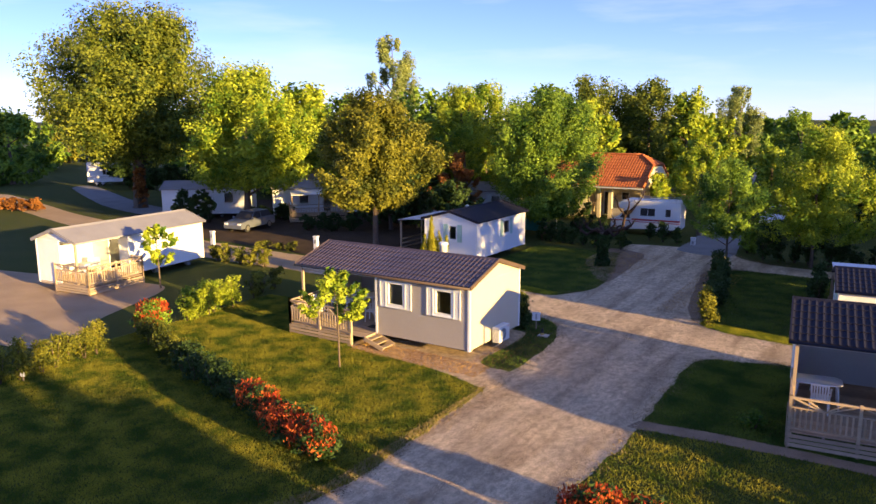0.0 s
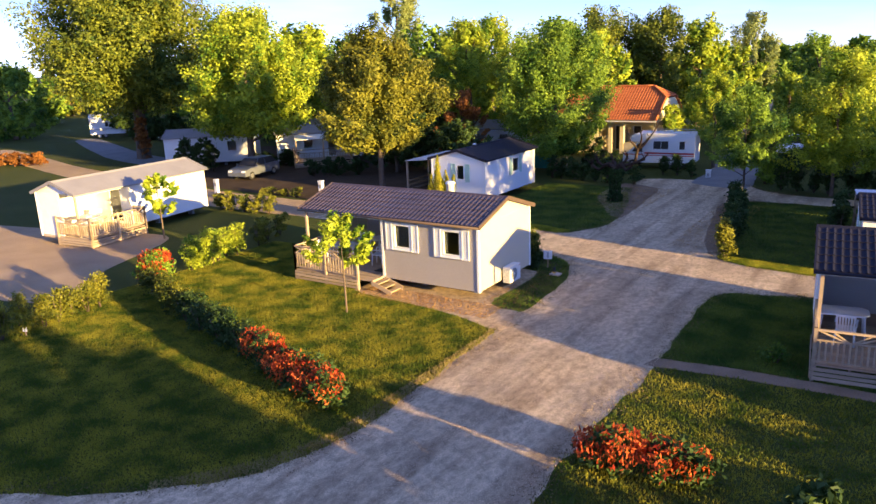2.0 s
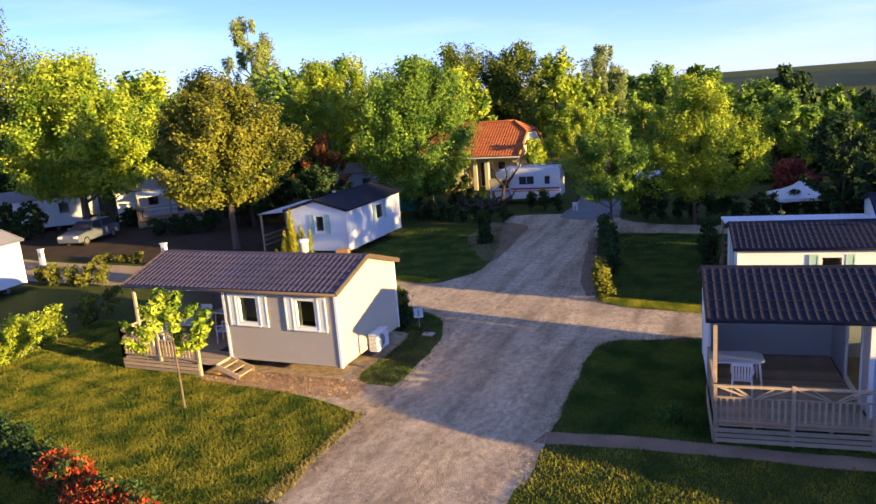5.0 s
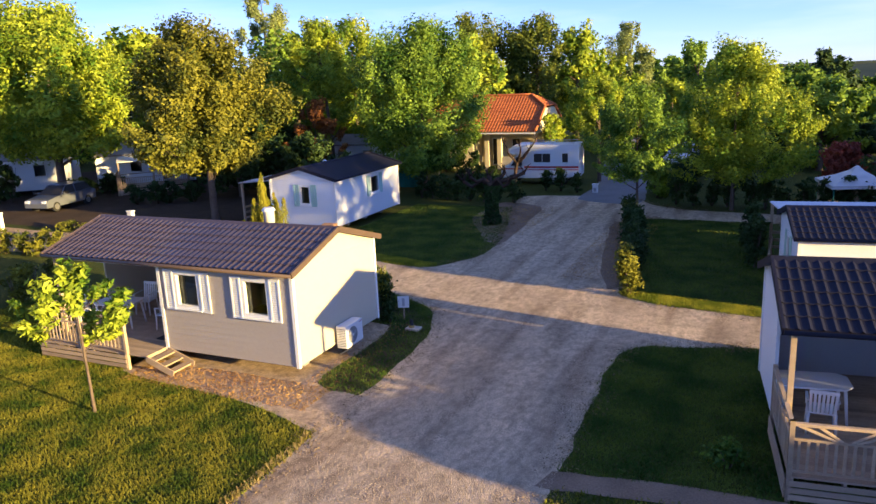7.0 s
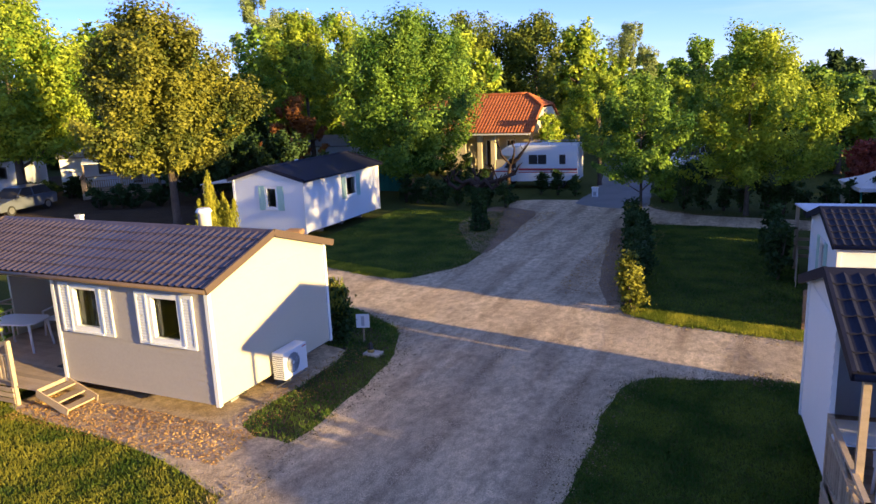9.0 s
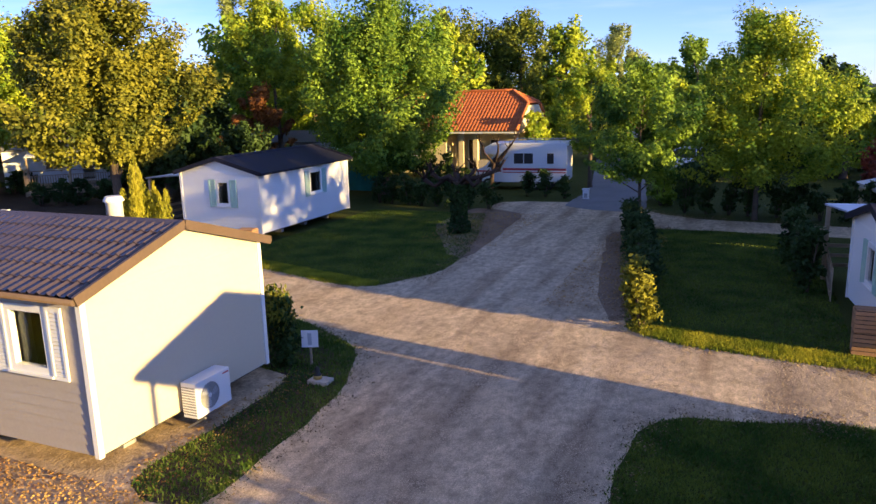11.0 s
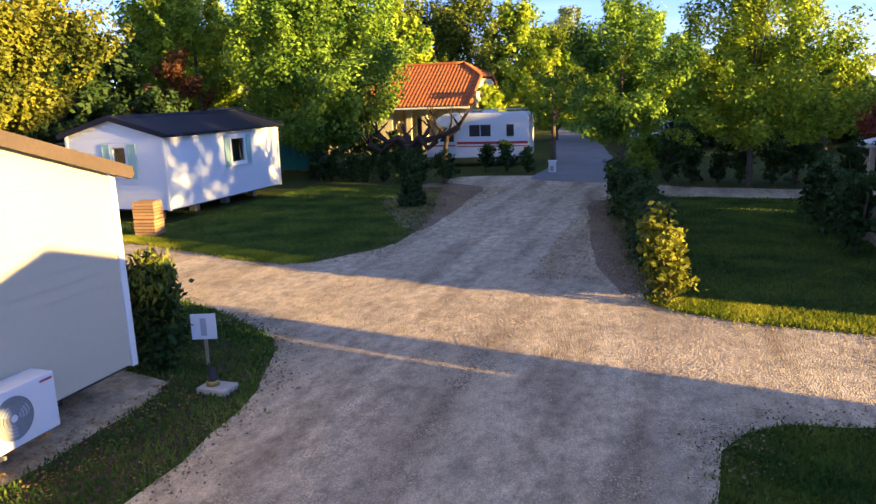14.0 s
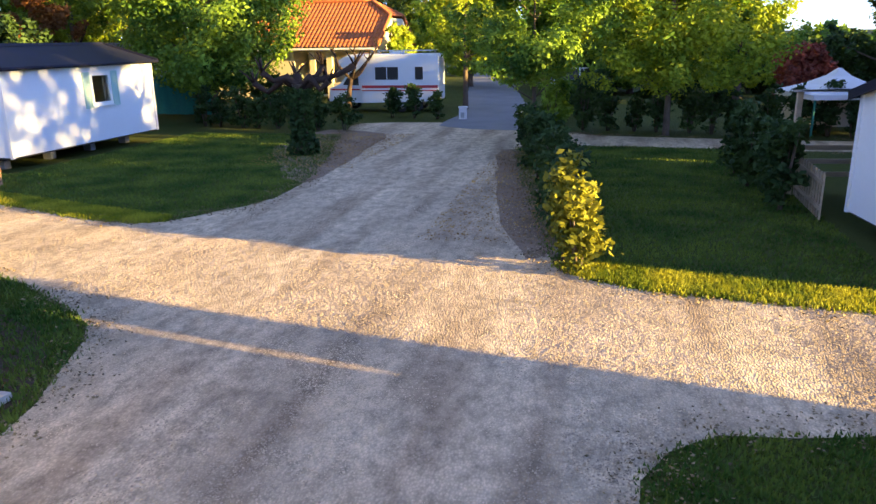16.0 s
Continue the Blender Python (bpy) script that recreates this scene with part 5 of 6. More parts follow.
part("cap", bm, "plastic", root)


def pedestal(x, y, h, label):
    root = empty("service_pedestal", pose(x, y, 0), label, "pedestal")
    boxes("body", "plastic", root, (-0.15, 0.15, -0.1, 0.1, -0.03, h), bevel=0.02)
    boxes("cap", "trim", root, (-0.18, 0.18, -0.13, 0.13, h + 0.001, h + 0.06), bevel=0.015)
    boxes("socket_flap", "steel", root, (-0.08, 0.08, -0.115, -0.102, h - 0.4, h - 0.18))
    return root


pedestal(-18.4, 12.4, 1.25, "white service pedestal beside the sandy lane")
pedestal(0.9, 29.1, 0.45, "small white service box at the road edge")
pedestal(-27.5, 11.9, 0.9, "small white service post beside the lane")


def pitch_sign(x, y, z, rz, label, size=0.3):
    root = empty("pitch_sign", pose(x, y, 0, 0, 0, rz), label, "sign")
    boxes("post", "wood", root, (-0.02, 0.02, 0.0, 0.04, -0.05, z))
    bm = bmesh.new()
    box(bm, -size / 2, size / 2, -0.022, -0.002, z - size * 0.5, z + size * 0.55)
    part("panel", bm, "plastic", root, bevel=0.006)
    boxes("marking", "bluegrey", root, (-size * 0.12, size * 0.12, -0.027, -0.0235, z - size * 0.35, z + size * 0.38), label="plain dark bar on the panel")
    return root


pitch_sign(0.35, 4.95, 0.55, 20, "small white pitch sign on a short post", 0.34)
pitch_sign(-11.75, -9.7, 0.22, 35, "tiny white marker sign in the grass", 0.14)

# low stone with a garden lamp
root = empty("garden_lamp", pose(1.02, 4.22, 0), "dark garden lamp standing on a pale stone slab", "lamp")
boxes("slab", "stone", root, (-0.21, 0.21, -0.15, 0.15, -0.03, 0.07), bevel=0.03)
bm = bmesh.new()
tube(bm, [(-0.06, 0, 0.07), (-0.06, 0, 0.16), (-0.06, 0, 0.17), (-0.06, 0, 0.27), (-0.06, 0, 0.31)], [0.07, 0.07, 0.05, 0.05, 0.02], 12)
part("lantern", bm, "black", root)
bm = bmesh.new()
tube(bm, [(-0.06, 0, 0.071), (-0.06, 0, 0.12), (-0.06, 0, 0.135)], [0.085, 0.08, 0.072], 12)
part("lantern_foot", bm, "brass", root, "yellow brass foot")


def crate_stack(x, y, rz, label, w=0.72, d=0.55, n=2):
    for k in range(n):
        root = empty("wooden_crate", pose(x, y, k * 0.47, 0, 0, rz + k * 3), label, "crate", "stacked crates")
        for i in range(5):
            z = 0.01 + i * 0.088
            for y0 in (-d / 2, d / 2 - 0.016):
                boxes("slat", "crate", root, (-w / 2, w / 2, y0, y0 + 0.016, z, z + 0.07))
            for x0 in (-w / 2 + 0.001, w / 2 - 0.017):
                boxes("slat", "crate", root, (x0, x0 + 0.016, -d / 2 + 0.018, d / 2 - 0.018, z, z + 0.07))
        for i in range(6):
            a = -d / 2 + 0.02 + i * (d - 0.04) / 6
            boxes("top_slat", "crate", root, (-w / 2 + 0.02, w / 2 - 0.02, a + 0.004, a + (d - 0.04) / 6 - 0.004, 0.445, 0.462))
        boxes("inside", "dark", root, (-w / 2 + 0.03, w / 2 - 0.03, -d / 2 + 0.03, d / 2 - 0.03, 0.012, 0.43))


crate_stack(-7.5, 13.25, 8, "brown slatted wooden crate beside the white home", 0.62, 0.5)
crate_stack(10.62, 9.2, -2, "brown slatted wooden crate beside the white home", 0.45, 0.4)

# porch furniture
for m in (pose(-6.9, 1.0, 0.42, 0, 0, 12), ):
    plastic_table(m)
plastic_table(pose(-6.2, 2.6, 0.42, 0, 0, 80), 1.1, 0.75)
for x, y, r in ((-5.35, 1.25, -75), (-5.5, 2.1, -100), (-7.0, 2.1, 10), (-7.6, 0.6, 100)):
    plastic_chair(pose(x, y, 0.42, 0, 0, r))
plastic_table(pose(11.1, 1.0, 0.44, 0, 0, 8), 1.3, 0.8)
plastic_chair(pose(11.25, 0.4, 0.44, 0, 0, 180))
root = empty("parasol", pose(-11.0, 5.0, -0.3), "closed red parasol standing beside the porch", "parasol")
bm = bmesh.new()
tube(bm, [(0, 0, 0), (0, 0, 2.2)], [0.02, 0.02], 8)
part("pole", bm, "plastic", root)
bm = bmesh.new()
tube(bm, [(0, 0, 0.95), (0, 0, 1.1), (0, 0, 1.7), (0, 0, 2.1)], [0.13, 0.16, 0.10, 0.03], 9)
part("canopy", bm, "red", root)
boxes("base_plate", "stone", root, (-0.22, 0.22, -0.22, 0.22, 0.27, 0.35), bevel=0.02)
# door mat, table and yellow chair on the pale home's porch
tm = PALE @ pose(1.3, 1.0, 0.46, 0, 0, 85)
plastic_table(tm, 1.2, 0.75)
for u, v, r in ((0.7, 0.55, 200), (2.0, 1.3, -60)):
    plastic_chair(PALE @ pose(u, v, 0.46, 0, 0, r))
boxes("door_mat", "black", None, (-4.95, -4.35, 0.35, 0.75, 0.4205, 0.436))
tagged(bpy.data.objects["door_mat"], "dark door mat on the timber terrace", "door mat")


def canopy(m, w, d, z0, z1, cover, label, posts=True, rail=False):
    """A lean-to roof on posts: high side z1 at y = 0, low side z0 at y = d."""
    root = empty("terrace_canopy", m, label, "canopy")
    bm = bmesh.new()
    n = int(w / 0.1)
    a = [[bm.verts.new((w * i / n, y, z + (0.006 if i % 2 else 0))) for i in range(n + 1)] for y, z in ((0, z1), (d, z0), (d, z0 - 0.04), (0, z1 - 0.04))]
    for j in range(4):
        p, q = a[j], a[(j + 1) % 4]
        for i in range(n):
            bm.faces.new((p[i], p[i + 1], q[i + 1], q[i]))
    part("cover", bm, cover, root)
    for x in (0.08, w / 2, w - 0.08):
        boxes("post", "wood", root, (x - 0.05, x + 0.05, d - 0.2, d - 0.1, -0.04, z0 - 0.035))
    if rail:
        for z in (0.35, 0.62, 0.9):
            boxes("rail", "wood", root, (0.1, w - 0.1, d - 0.09, d - 0.06, z, z + 0.1))
    return root


canopy(WHITE @ pose(0.8, 3.62, 0), 5.0, 2.6, 2.25, 2.45, "canvas", "pale corrugated canopy on posts beside the white home", rail=True)
canopy(FAR_RIGHT @ pose(-0.1, 4.05, 0), 5.5, 2.6, 2.1, 2.3, "canvas", "white flat canopy behind the white home", rail=True)

# low picket gate and fence beside the far white home
root = empty("picket_fence", pose(10.35, 12.9, 0, 0, 0, 88), "low grey picket fence beside the white home", "fence")
for k in range(12):
    boxes("picket", "wood", root, (k * 0.2, k * 0.2 + 0.09, 0, 0.02, 0.02, 0.85))
for z in (0.2, 0.65):
    boxes("rail", "wood", root, (0, 2.3, 0.021, 0.05, z, z + 0.07))


# ---- vehicles ----
def wheel(root, x, y, r=0.32, w=0.2):
    bm = bmesh.new()
    tube(bm, [(x, y - w / 2, r), (x, y - w / 2 + 0.03, r), (x, y + w / 2 - 0.03, r), (x, y + w / 2, r)], [r * 0.9, r, r, r * 0.9], 20)
    t = part("wheel", bm, "black", root)
    bm = bmesh.new()
    tube(bm, [(x, y - w / 2 - 0.012, r), (x, y + w / 2 + 0.012, r)], [r * 0.58, r * 0.58], 14)
    part("rim", bm, "steel", t)


def camper(m, label, stripe="stripe", L=5.3, W=2.05, H=2.75):
    """A coach-built camper with a sleeping bay over its cab, which is at the -x end."""
    root = empty("camper_van", m, label, "camper van")
    bm = bmesh.new()
    prism(bm, [(-L / 2 + 1.55, 0.42), (L / 2, 0.5), (L / 2, H - 0.15), (L / 2 - 0.12, H), (-L / 2 + 1.0, H), (-L / 2 + 0.55, H - 0.25), (-L / 2 + 0.5, 1.98), (-L / 2 + 1.5, 1.9)], -W / 2, W / 2)
    part("body", bm, "white", root, bevel=0.03)
    bm = bmesh.new()
    prism(bm, [(-L / 2, 0.45), (-L / 2 + 1.548, 0.42), (-L / 2 + 1.5, 1.88), (-L / 2 + 1.02, 1.86), (-L / 2 + 0.55, 1.22), (-L / 2 + 0.04, 1.08)], -W / 2 + 0.12, W / 2 - 0.12)
    part("cab", bm, "white", root, bevel=0.03)
    for s in (-1, 1):
        y = s * (W / 2 + 0.004)
        for nm, x0, x1, z0, z1, mt in (("side_window", -0.35, 0.75, 1.45, 2.0, "dark"), ("side_window", 1.5, 1.85, 1.45, 2.0, "dark"), ("stripe", -L / 2 + 1.6, L / 2 - 0.03, 1.08, 1.2, stripe), ("stripe", -L / 2 + 1.6, L / 2 - 0.03, 0.95, 1.0, stripe), ("locker", -0.5, 0.4, 0.6, 0.9, "trim")):
            boxes(nm, mt, root, (x0, x1, min(y, y + s * 0.012), max(y, y + s * 0.012), z0, z1))
        yc = s * (W / 2 - 0.115)
        bm = bmesh.new()
        prism(bm, [(-L / 2 + 0.68, 1.22), (-L / 2 + 1.42, 1.2), (-L / 2 + 1.4, 1.76), (-L / 2 + 1.05, 1.76)], min(yc, yc + s * 0.012), max(yc, yc + s * 0.012))
        part("cab_window", bm, "dark", root)
        boxes("stripe", stripe, root, (-L / 2 + 0.1, -L / 2 + 1.5, min(yc, yc + s * 0.01), max(yc, yc + s * 0.01), 0.98, 1.05))
        for x in (-0.35, 0.2, 0.73):
            boxes("window_bar", "trim", root, (x, x + 0.03, min(y, y + s * 0.02), max(y, y + s * 0.02), 1.43, 2.02))
        for x in (-L / 2 + 0.75, L / 2 - 1.05, L / 2 - 1.75):
            wheel(root, x, s * (W / 2 - 0.2))
        boxes("headlight", "steel", root, (-L / 2 - 0.02, -L / 2 + 0.0, s * 0.62 - 0.12, s * 0.62 + 0.12, 0.72, 0.92))
    bm = bmesh.new()
    bar(bm, (-L / 2 + 0.56, 0, 1.235), (-L / 2 + 1.0, 0, 1.83), W - 0.5, 0.02)
    part("windscreen", bm, "dark", root)
    boxes("bumper", "black", root, (-L / 2 - 0.1, -L / 2 - 0.022, -W / 2 + 0.15, W / 2 - 0.15, 0.42, 0.6))
    boxes("roof_hatch", "plastic", root, (0.2, 0.8, -0.3, 0.3, H + 0.001, H + 0.1), bevel=0.02)
    bm = bmesh.new()
    for y in (-0.75, 0.75):
        bar(bm, (-0.6, y, H + 0.14), (L / 2 - 0.3, y, H + 0.14), 0.03)
        for x in (-0.5, 0.8, L / 2 - 0.4):
            bar(bm, (x, y, H), (x, y, H + 0.14), 0.025)
    part("roof_rail", bm, "steel", root)
    return root


camper(pose(-3.3, 32.5, 0, 0, 0, 4), "white camper van with red side stripes on a pitch", "stripe", 5.1, 2.05, 2.55)
camper(pose(-75.4, 37.2, 0, 0, 0, 237), "white motorhome parked beside the far lane", "bluegrey", 7.4, 2.3, 3.0)


def car(m, label, paint="silver"):
    """An estate car heading to -x."""
    root = empty("car", m, label, "car")
    prof = [(-2.1, 0.3), (2.05, 0.32), (2.1, 0.85), (1.98, 0.95), (1.75, 1.0), (-0.95, 0.95), (-1.95, 0.78), (-2.12, 0.6)]
    bm = bmesh.new()
    prism(bm, prof, -0.85, 0.85)
    part("body", bm, paint, root, bevel=0.05)
    bm = bmesh.new()
    v = []
    for y, k in ((-0.8, 1), (0.8, 1)):
        v.append([bm.verts.new((x, y * s, z)) for x, z, s in ((-1.0, 0.94, 1), (1.85, 0.96, 1), (1.45, 1.43, 0.8), (-0.2, 1.45, 0.8))])
    bm.faces.new(v[0]), bm.faces.new(v[1][::-1])
    for i in range(4):
        bm.faces.new((v[0][i], v[0][(i + 1) % 4], v[1][(i + 1) % 4], v[1][i]))
    part("cabin_glass", bm, "dark", root)
    boxes("roof", paint, root, (-0.22, 1.47, -0.645, 0.645, 1.44, 1.475), bevel=0.015)
    for s in (-1, 1):
        for x in (-0.62, 0.4):
            bm = bmesh.new()
            bar(bm, (x - 0.2 if x < 0 else x, s * 0.805, 0.95), (x + 0.35 if x < 0 else x, s * 0.66, 1.44), 0.06, 0.03)
            part("pillar", bm, paint, root)
        for x in (-1.35, 1.3):
            wheel(root, x, s * 0.76, 0.31)
        boxes("headlight", "plastic", root, (-2.14, -2.0, s * 0.62 - 0.14, s * 0.62 + 0.14, 0.6, 0.74))
        boxes("mirror", paint, root, (-0.85, -0.7, s * 0.95 - 0.07, s * 0.95 + 0.07, 0.96, 1.07))
    return root


car(pose(-30.6, 18.3, 0, 0, 0, 98), "silver estate car parked beside a tree")
car(pose(4.6, 42.4, 0, 0, 0, 75), "white car parked behind the hedge", "white")
car(pose(-50.0, 31.0, 0, 0, 0, 40), "dark car parked in the shade", "black")

# ---- further homes among the trees ----
NEAR_TREES = pose(-30.6, 22.4, 0, 0, 0, 46)
mobile_home("white mobile home under the trees", NEAR_TREES @ pose(-1, 2.6, 0), 7.5, 3.8, 0.38, 2.6, 3.1, roof="roof_grey", edge="roof_grey", shutter="", boards=False, tiles=False,
            wins=dict(front=[(2.2, 3.0, 1.3, 2.2, "plain"), (4.2, 5.0, 0.45, 2.3, "door"), (5.6, 6.4, 1.3, 2.2, "plain")]))
canopy(NEAR_TREES @ pose(5.0, 2.5, 0, 0, 0, 180), 4.6, 2.4, 2.3, 2.5, "canvas", "white canopy over the timber terrace")
terrace("brown timber terrace under a white canopy", NEAR_TREES, 0.3, 5.0, 0.1, 2.5, 0.5, [((0.3, 2.4), (0.3, 0.1)), ((0.3, 0.1), (5.0, 0.1))], diag=False)
for m, label in ((pose(-41.5, 18.5, 0, 0, 0, 40), "white mobile home in the shade of the maple"), (pose(-21.5, 31.0, 0, 0, 0, 10), "pale mobile home behind the trees"), (pose(-37.5, 29.5, 0, 0, 0, 40), "white mobile home behind the silver car")):
    mobile_home(label, m, 7.5, 3.8, 0.38, 2.6, 3.1, roof="roof_grey", edge="roof_grey", shutter="", boards=False, tiles=False,
                wins=dict(front=[(1.2, 2.0, 1.3, 2.2, "plain"), (3.2, 4.0, 0.45, 2.3, "door"), (5.2, 6.0, 1.3, 2.2, "plain")]))

mobile_home("white mobile home with a dark roof behind the pitches", pose(15.9, 12.7, 0), 8.0, 4.0, 0.38, 2.6, 3.1, roof="roof_black", edge="roof_black", shutter="", boards=False, tiles=False,
            wins=dict(left=[(1.5, 2.3, 1.3, 2.2, "plain")]))
# home out of view, added for its long shadow over the near lawn
mobile_home("mobile home out of view, added to shade the lawn", pose(13.8, -18.5, 0), 8.0, 4.0, 0.38, 2.7, 3.3, roof="roof_black", edge="roof_black", boards=False, tiles=False)

# awning and green tarpaulin beyond the white home
root = empty("tarpaulin_shelter", pose(-13.2, 28.6, 0, 0, 0, 0), "green tarpaulin shelter with a white awning roof", "shelter")
bm = bmesh.new()
rows = [[bm.verts.new((3.2 * k / 40, 0.03 * math.sin(k * 0.8) + d, z)) for k in range(41)] for d, z in ((0, 0.12), (0, 1.75), (0.02, 1.75), (0.02, 0.12))]
for i in range(4):
    for k in range(40):
        bm.faces.new((rows[i][k], rows[i][k + 1], rows[(i + 1) % 4][k + 1], rows[(i + 1) % 4][k]))
part("side_sheet", bm, "tarp", root)
bm = bmesh.new()
prism(bm, [(-0.2, 1.85), (3.5, 1.85), (3.5, 1.9), (1.6, 2.25), (-0.2, 1.9)], -0.2, 2.4)
part("awning", bm, "canvas", root)
for x in (0.0, 3.25):
    for y in (-0.08, 2.2):
        boxes("pole", "steel", root, (x - 0.02, x + 0.02, y, y + 0.04, -0.03, 1.849))

# white marquee with a pointed roof
root = empty("marquee", pose(14.0, 26.0, 0, 0, 0, 12) @ Matrix.Scale(0.68, 4), "white pointed marquee with tan walls", "marquee")
bm = bmesh.new()
ring = [(-2, -2), (2, -2), (2, 2), (-2, 2)]
lv = [[bm.verts.new((x * s, y * s, z)) for x, y in ring] for s, z in ((1.05, 1.75), (1.05, 1.98), (0.55, 2.35), (0.2, 2.75), (0.03, 3.1))]
for a, b in zip(lv, lv[1:]):
    for i in range(4):
        bm.faces.new((a[i], a[(i + 1) % 4], b[(i + 1) % 4], b[i]))
part("canvas_roof", bm, "canvas", root)
for x, y in ring:
    boxes("pole", "tarp", root, (x * 0.97 - 0.04, x * 0.97 + 0.04, y * 0.97 - 0.04, y * 0.97 + 0.04, -0.03, 1.9))
boxes("side_wall", "beige", root, (-1.9, 1.9, 1.9, 1.93, 0.05, 1.8))
boxes("side_wall", "beige", root, (-1.95, -1.92, -0.5, 1.88, 0.05, 1.8))


# ---- the house with the terracotta roof ----
def rib_slope(bm, ridge, eave, pitch=0.3, rib=0.07, rows=9):
    """Ribbed tiles between a ridge edge and an eave edge, each two points."""
    r0, r1, e0, e1 = [Vector(p) for p in (*ridge, *eave)]
    nrm = (e1 - e0).cross(r0 - e0).normalized()
    n = int((e1 - e0).length / pitch * 5)
    prev = None
    for j in range(rows):
        for s in (0, 1):
            t = (j + s) / rows
            a, b = r0.lerp(e0, t), r1.lerp(e1, t)
            row = []
            for i in range(n + 1):
                u = i / n
                k = rib * abs(math.sin(math.pi * i / 5)) + 0.025 * s
                row.append(bm.verts.new(a.lerp(b, u) + nrm * k))
            if prev:
                for p in range(n):
                    bm.faces.new((prev[p], prev[p + 1], row[p + 1], row[p]))
            prev = row


def half_hip_slope(bm, x0, x1, flip, run, z0, z1, cut, pitch=0.24, rib=0.06, rows=11):
    """A ribbed tile slope up to the ridge; past the share cut of its height the ends lean inwards."""
    n = int((x1 - x0) / pitch * 5)
    prev = None
    for j in range(rows):
        for s in (0, 1):
            t = 1 - (j + s) / rows
            inn = 1.5 * max(0.0, (t - cut) / (1 - cut))
            row = []
            for i in range(n + 1):
                x = min(max(x0 + (x1 - x0) * i / n, x0 + inn), x1 - inn)
                y = run * t if not flip else 2 * run - run * t
                row.append(bm.verts.new((x, y, z0 + (z1 - z0) * t + rib * abs(math.sin(math.pi * i / 5)) + 0.025 * s)))
            if prev:
                for p in range(n):
                    bm.faces.new((prev[p], prev[p + 1], row[p + 1], row[p]))
            prev = row


house = empty("house", pose(-5.5, 38.3, 0), "cream house with a half-hipped terracotta tile roof", "house")
HX, HY = -9.3, 8.2
for flip in (0, 1):
    bm = bmesh.new()
    half_hip_slope(bm, HX, 0.0, flip, HY / 2, 2.78, 5.3, 0.66)
    part("roof_slope", bm, "terracotta", house)
for x, d in ((0.0, -1.5), (HX, 1.5)):
    bm = bmesh.new()
    e = [(x, 2.7, 4.45), (x, 5.5, 4.45)]
    rib_slope(bm, ((x + d, 4.1, 5.3), (x + d, 4.1, 5.3)), e if d < 0 else e[::-1], 0.24, 0.06, 5)
    part("roof_slope", bm, "terracotta", house)
    bm = bmesh.new()
    prism(bm, [(2.6, -0.05), (7.7, -0.05), (7.7, 3.02), (5.5, 4.36), (2.7, 4.36), (0.5, 3.02), (0.5, 2.64), (2.6, 2.64)], -0.25, -0.05, Matrix.Translation((x + (0.0 if d < 0 else 0.3), 0, 0)) @ Matrix(((0, 1, 0, 0), (1, 0, 0, 0), (0, 0, 1, 0), (0, 0, 0, 1))))
    part("gable_wall", bm, "stucco", house)
for p, q in (((-1.5, 4.1, 5.3), (HX + 1.5, 4.1, 5.3)), ((-1.5, 4.1, 5.3), (0, 2.7, 4.45)), ((-1.5, 4.1, 5.3), (0, 5.5, 4.45)), ((0, 2.7, 4.45), (0, 0, 2.8)), ((0, 5.5, 4.45), (0, HY, 2.8))):
    bm = bmesh.new()
    d = Vector(q) - Vector(p)
    tube(bm, [Vector(p) + d * (i / 12) + Vector((0, 0, 0.06)) for i in range(13)], [0.10 + 0.025 * (i % 2) for i in range(13)], 7)
    part("hip_tiles", bm, "terracotta", house)
boxes("soffit", "stucco", house, (HX + 0.05, -0.26, 0.05, HY - 0.05, 2.645, 2.73))
boxes("wall", "stucco", house, (HX + 0.6, -0.26, 2.62, HY - 0.6, -0.05, 2.635))
boxes("pillar", "stucco", house, (-0.35, -0.07, 0.52, 0.8, -0.05, 2.635))
boxes("wall", "stucco", house, (HX + 0.6, HX + 4.2, 0.6, 2.6, -0.05, 2.615))
for x in (-4.0, -3.0):
    boxes("pillar", "stucco", house, (x - 0.16, x + 0.16, 0.55, 0.87, -0.05, 2.615))
boxes("low_wall", "stone", house, (-2.8, -0.4, 0.6, 0.8, -0.05, 0.9))
boxes("gutter", "trim", house, (HX, 0, -0.1, -0.02, 2.68, 2.78))
for x0, x1, y, z0, z1 in ((HX + 1.2, HX + 2.2, 0.585, 1.2, 2.1), (-4.2, -3.4, 2.585, 0.1, 2.1), (-2.6, -2.0, 2.585, 1.5, 2.1)):
    w = boxes("window", "dark", house, (x0, x1, y - 0.01, y + 0.01, z0, z1))
    boxes("window_frame", "trim", w, (x0 - 0.06, x0, y - 0.03, y, z0 - 0.06, z1 + 0.06), (x1, x1 + 0.06, y - 0.03, y, z0 - 0.06, z1 + 0.06), (x0, x1, y - 0.03, y, z1, z1 + 0.06), (x0, x1, y - 0.03, y, z0 - 0.06, z0))
annex = empty("annex", pose(-18.6, 38.6, 0, 0, 0, 3), "low cream outbuilding beside the house", "outbuilding")
boxes("wall", "stucco", annex, (0, 4.2, 0, 5, -0.05, 2.4))
bm = bmesh.new()
prism(bm, [(-0.2, 2.405), (4.4, 2.405), (4.4, 2.5), (-0.2, 2.9)], -0.2, 5.2)
part("roof", bm, "terracotta", annex)

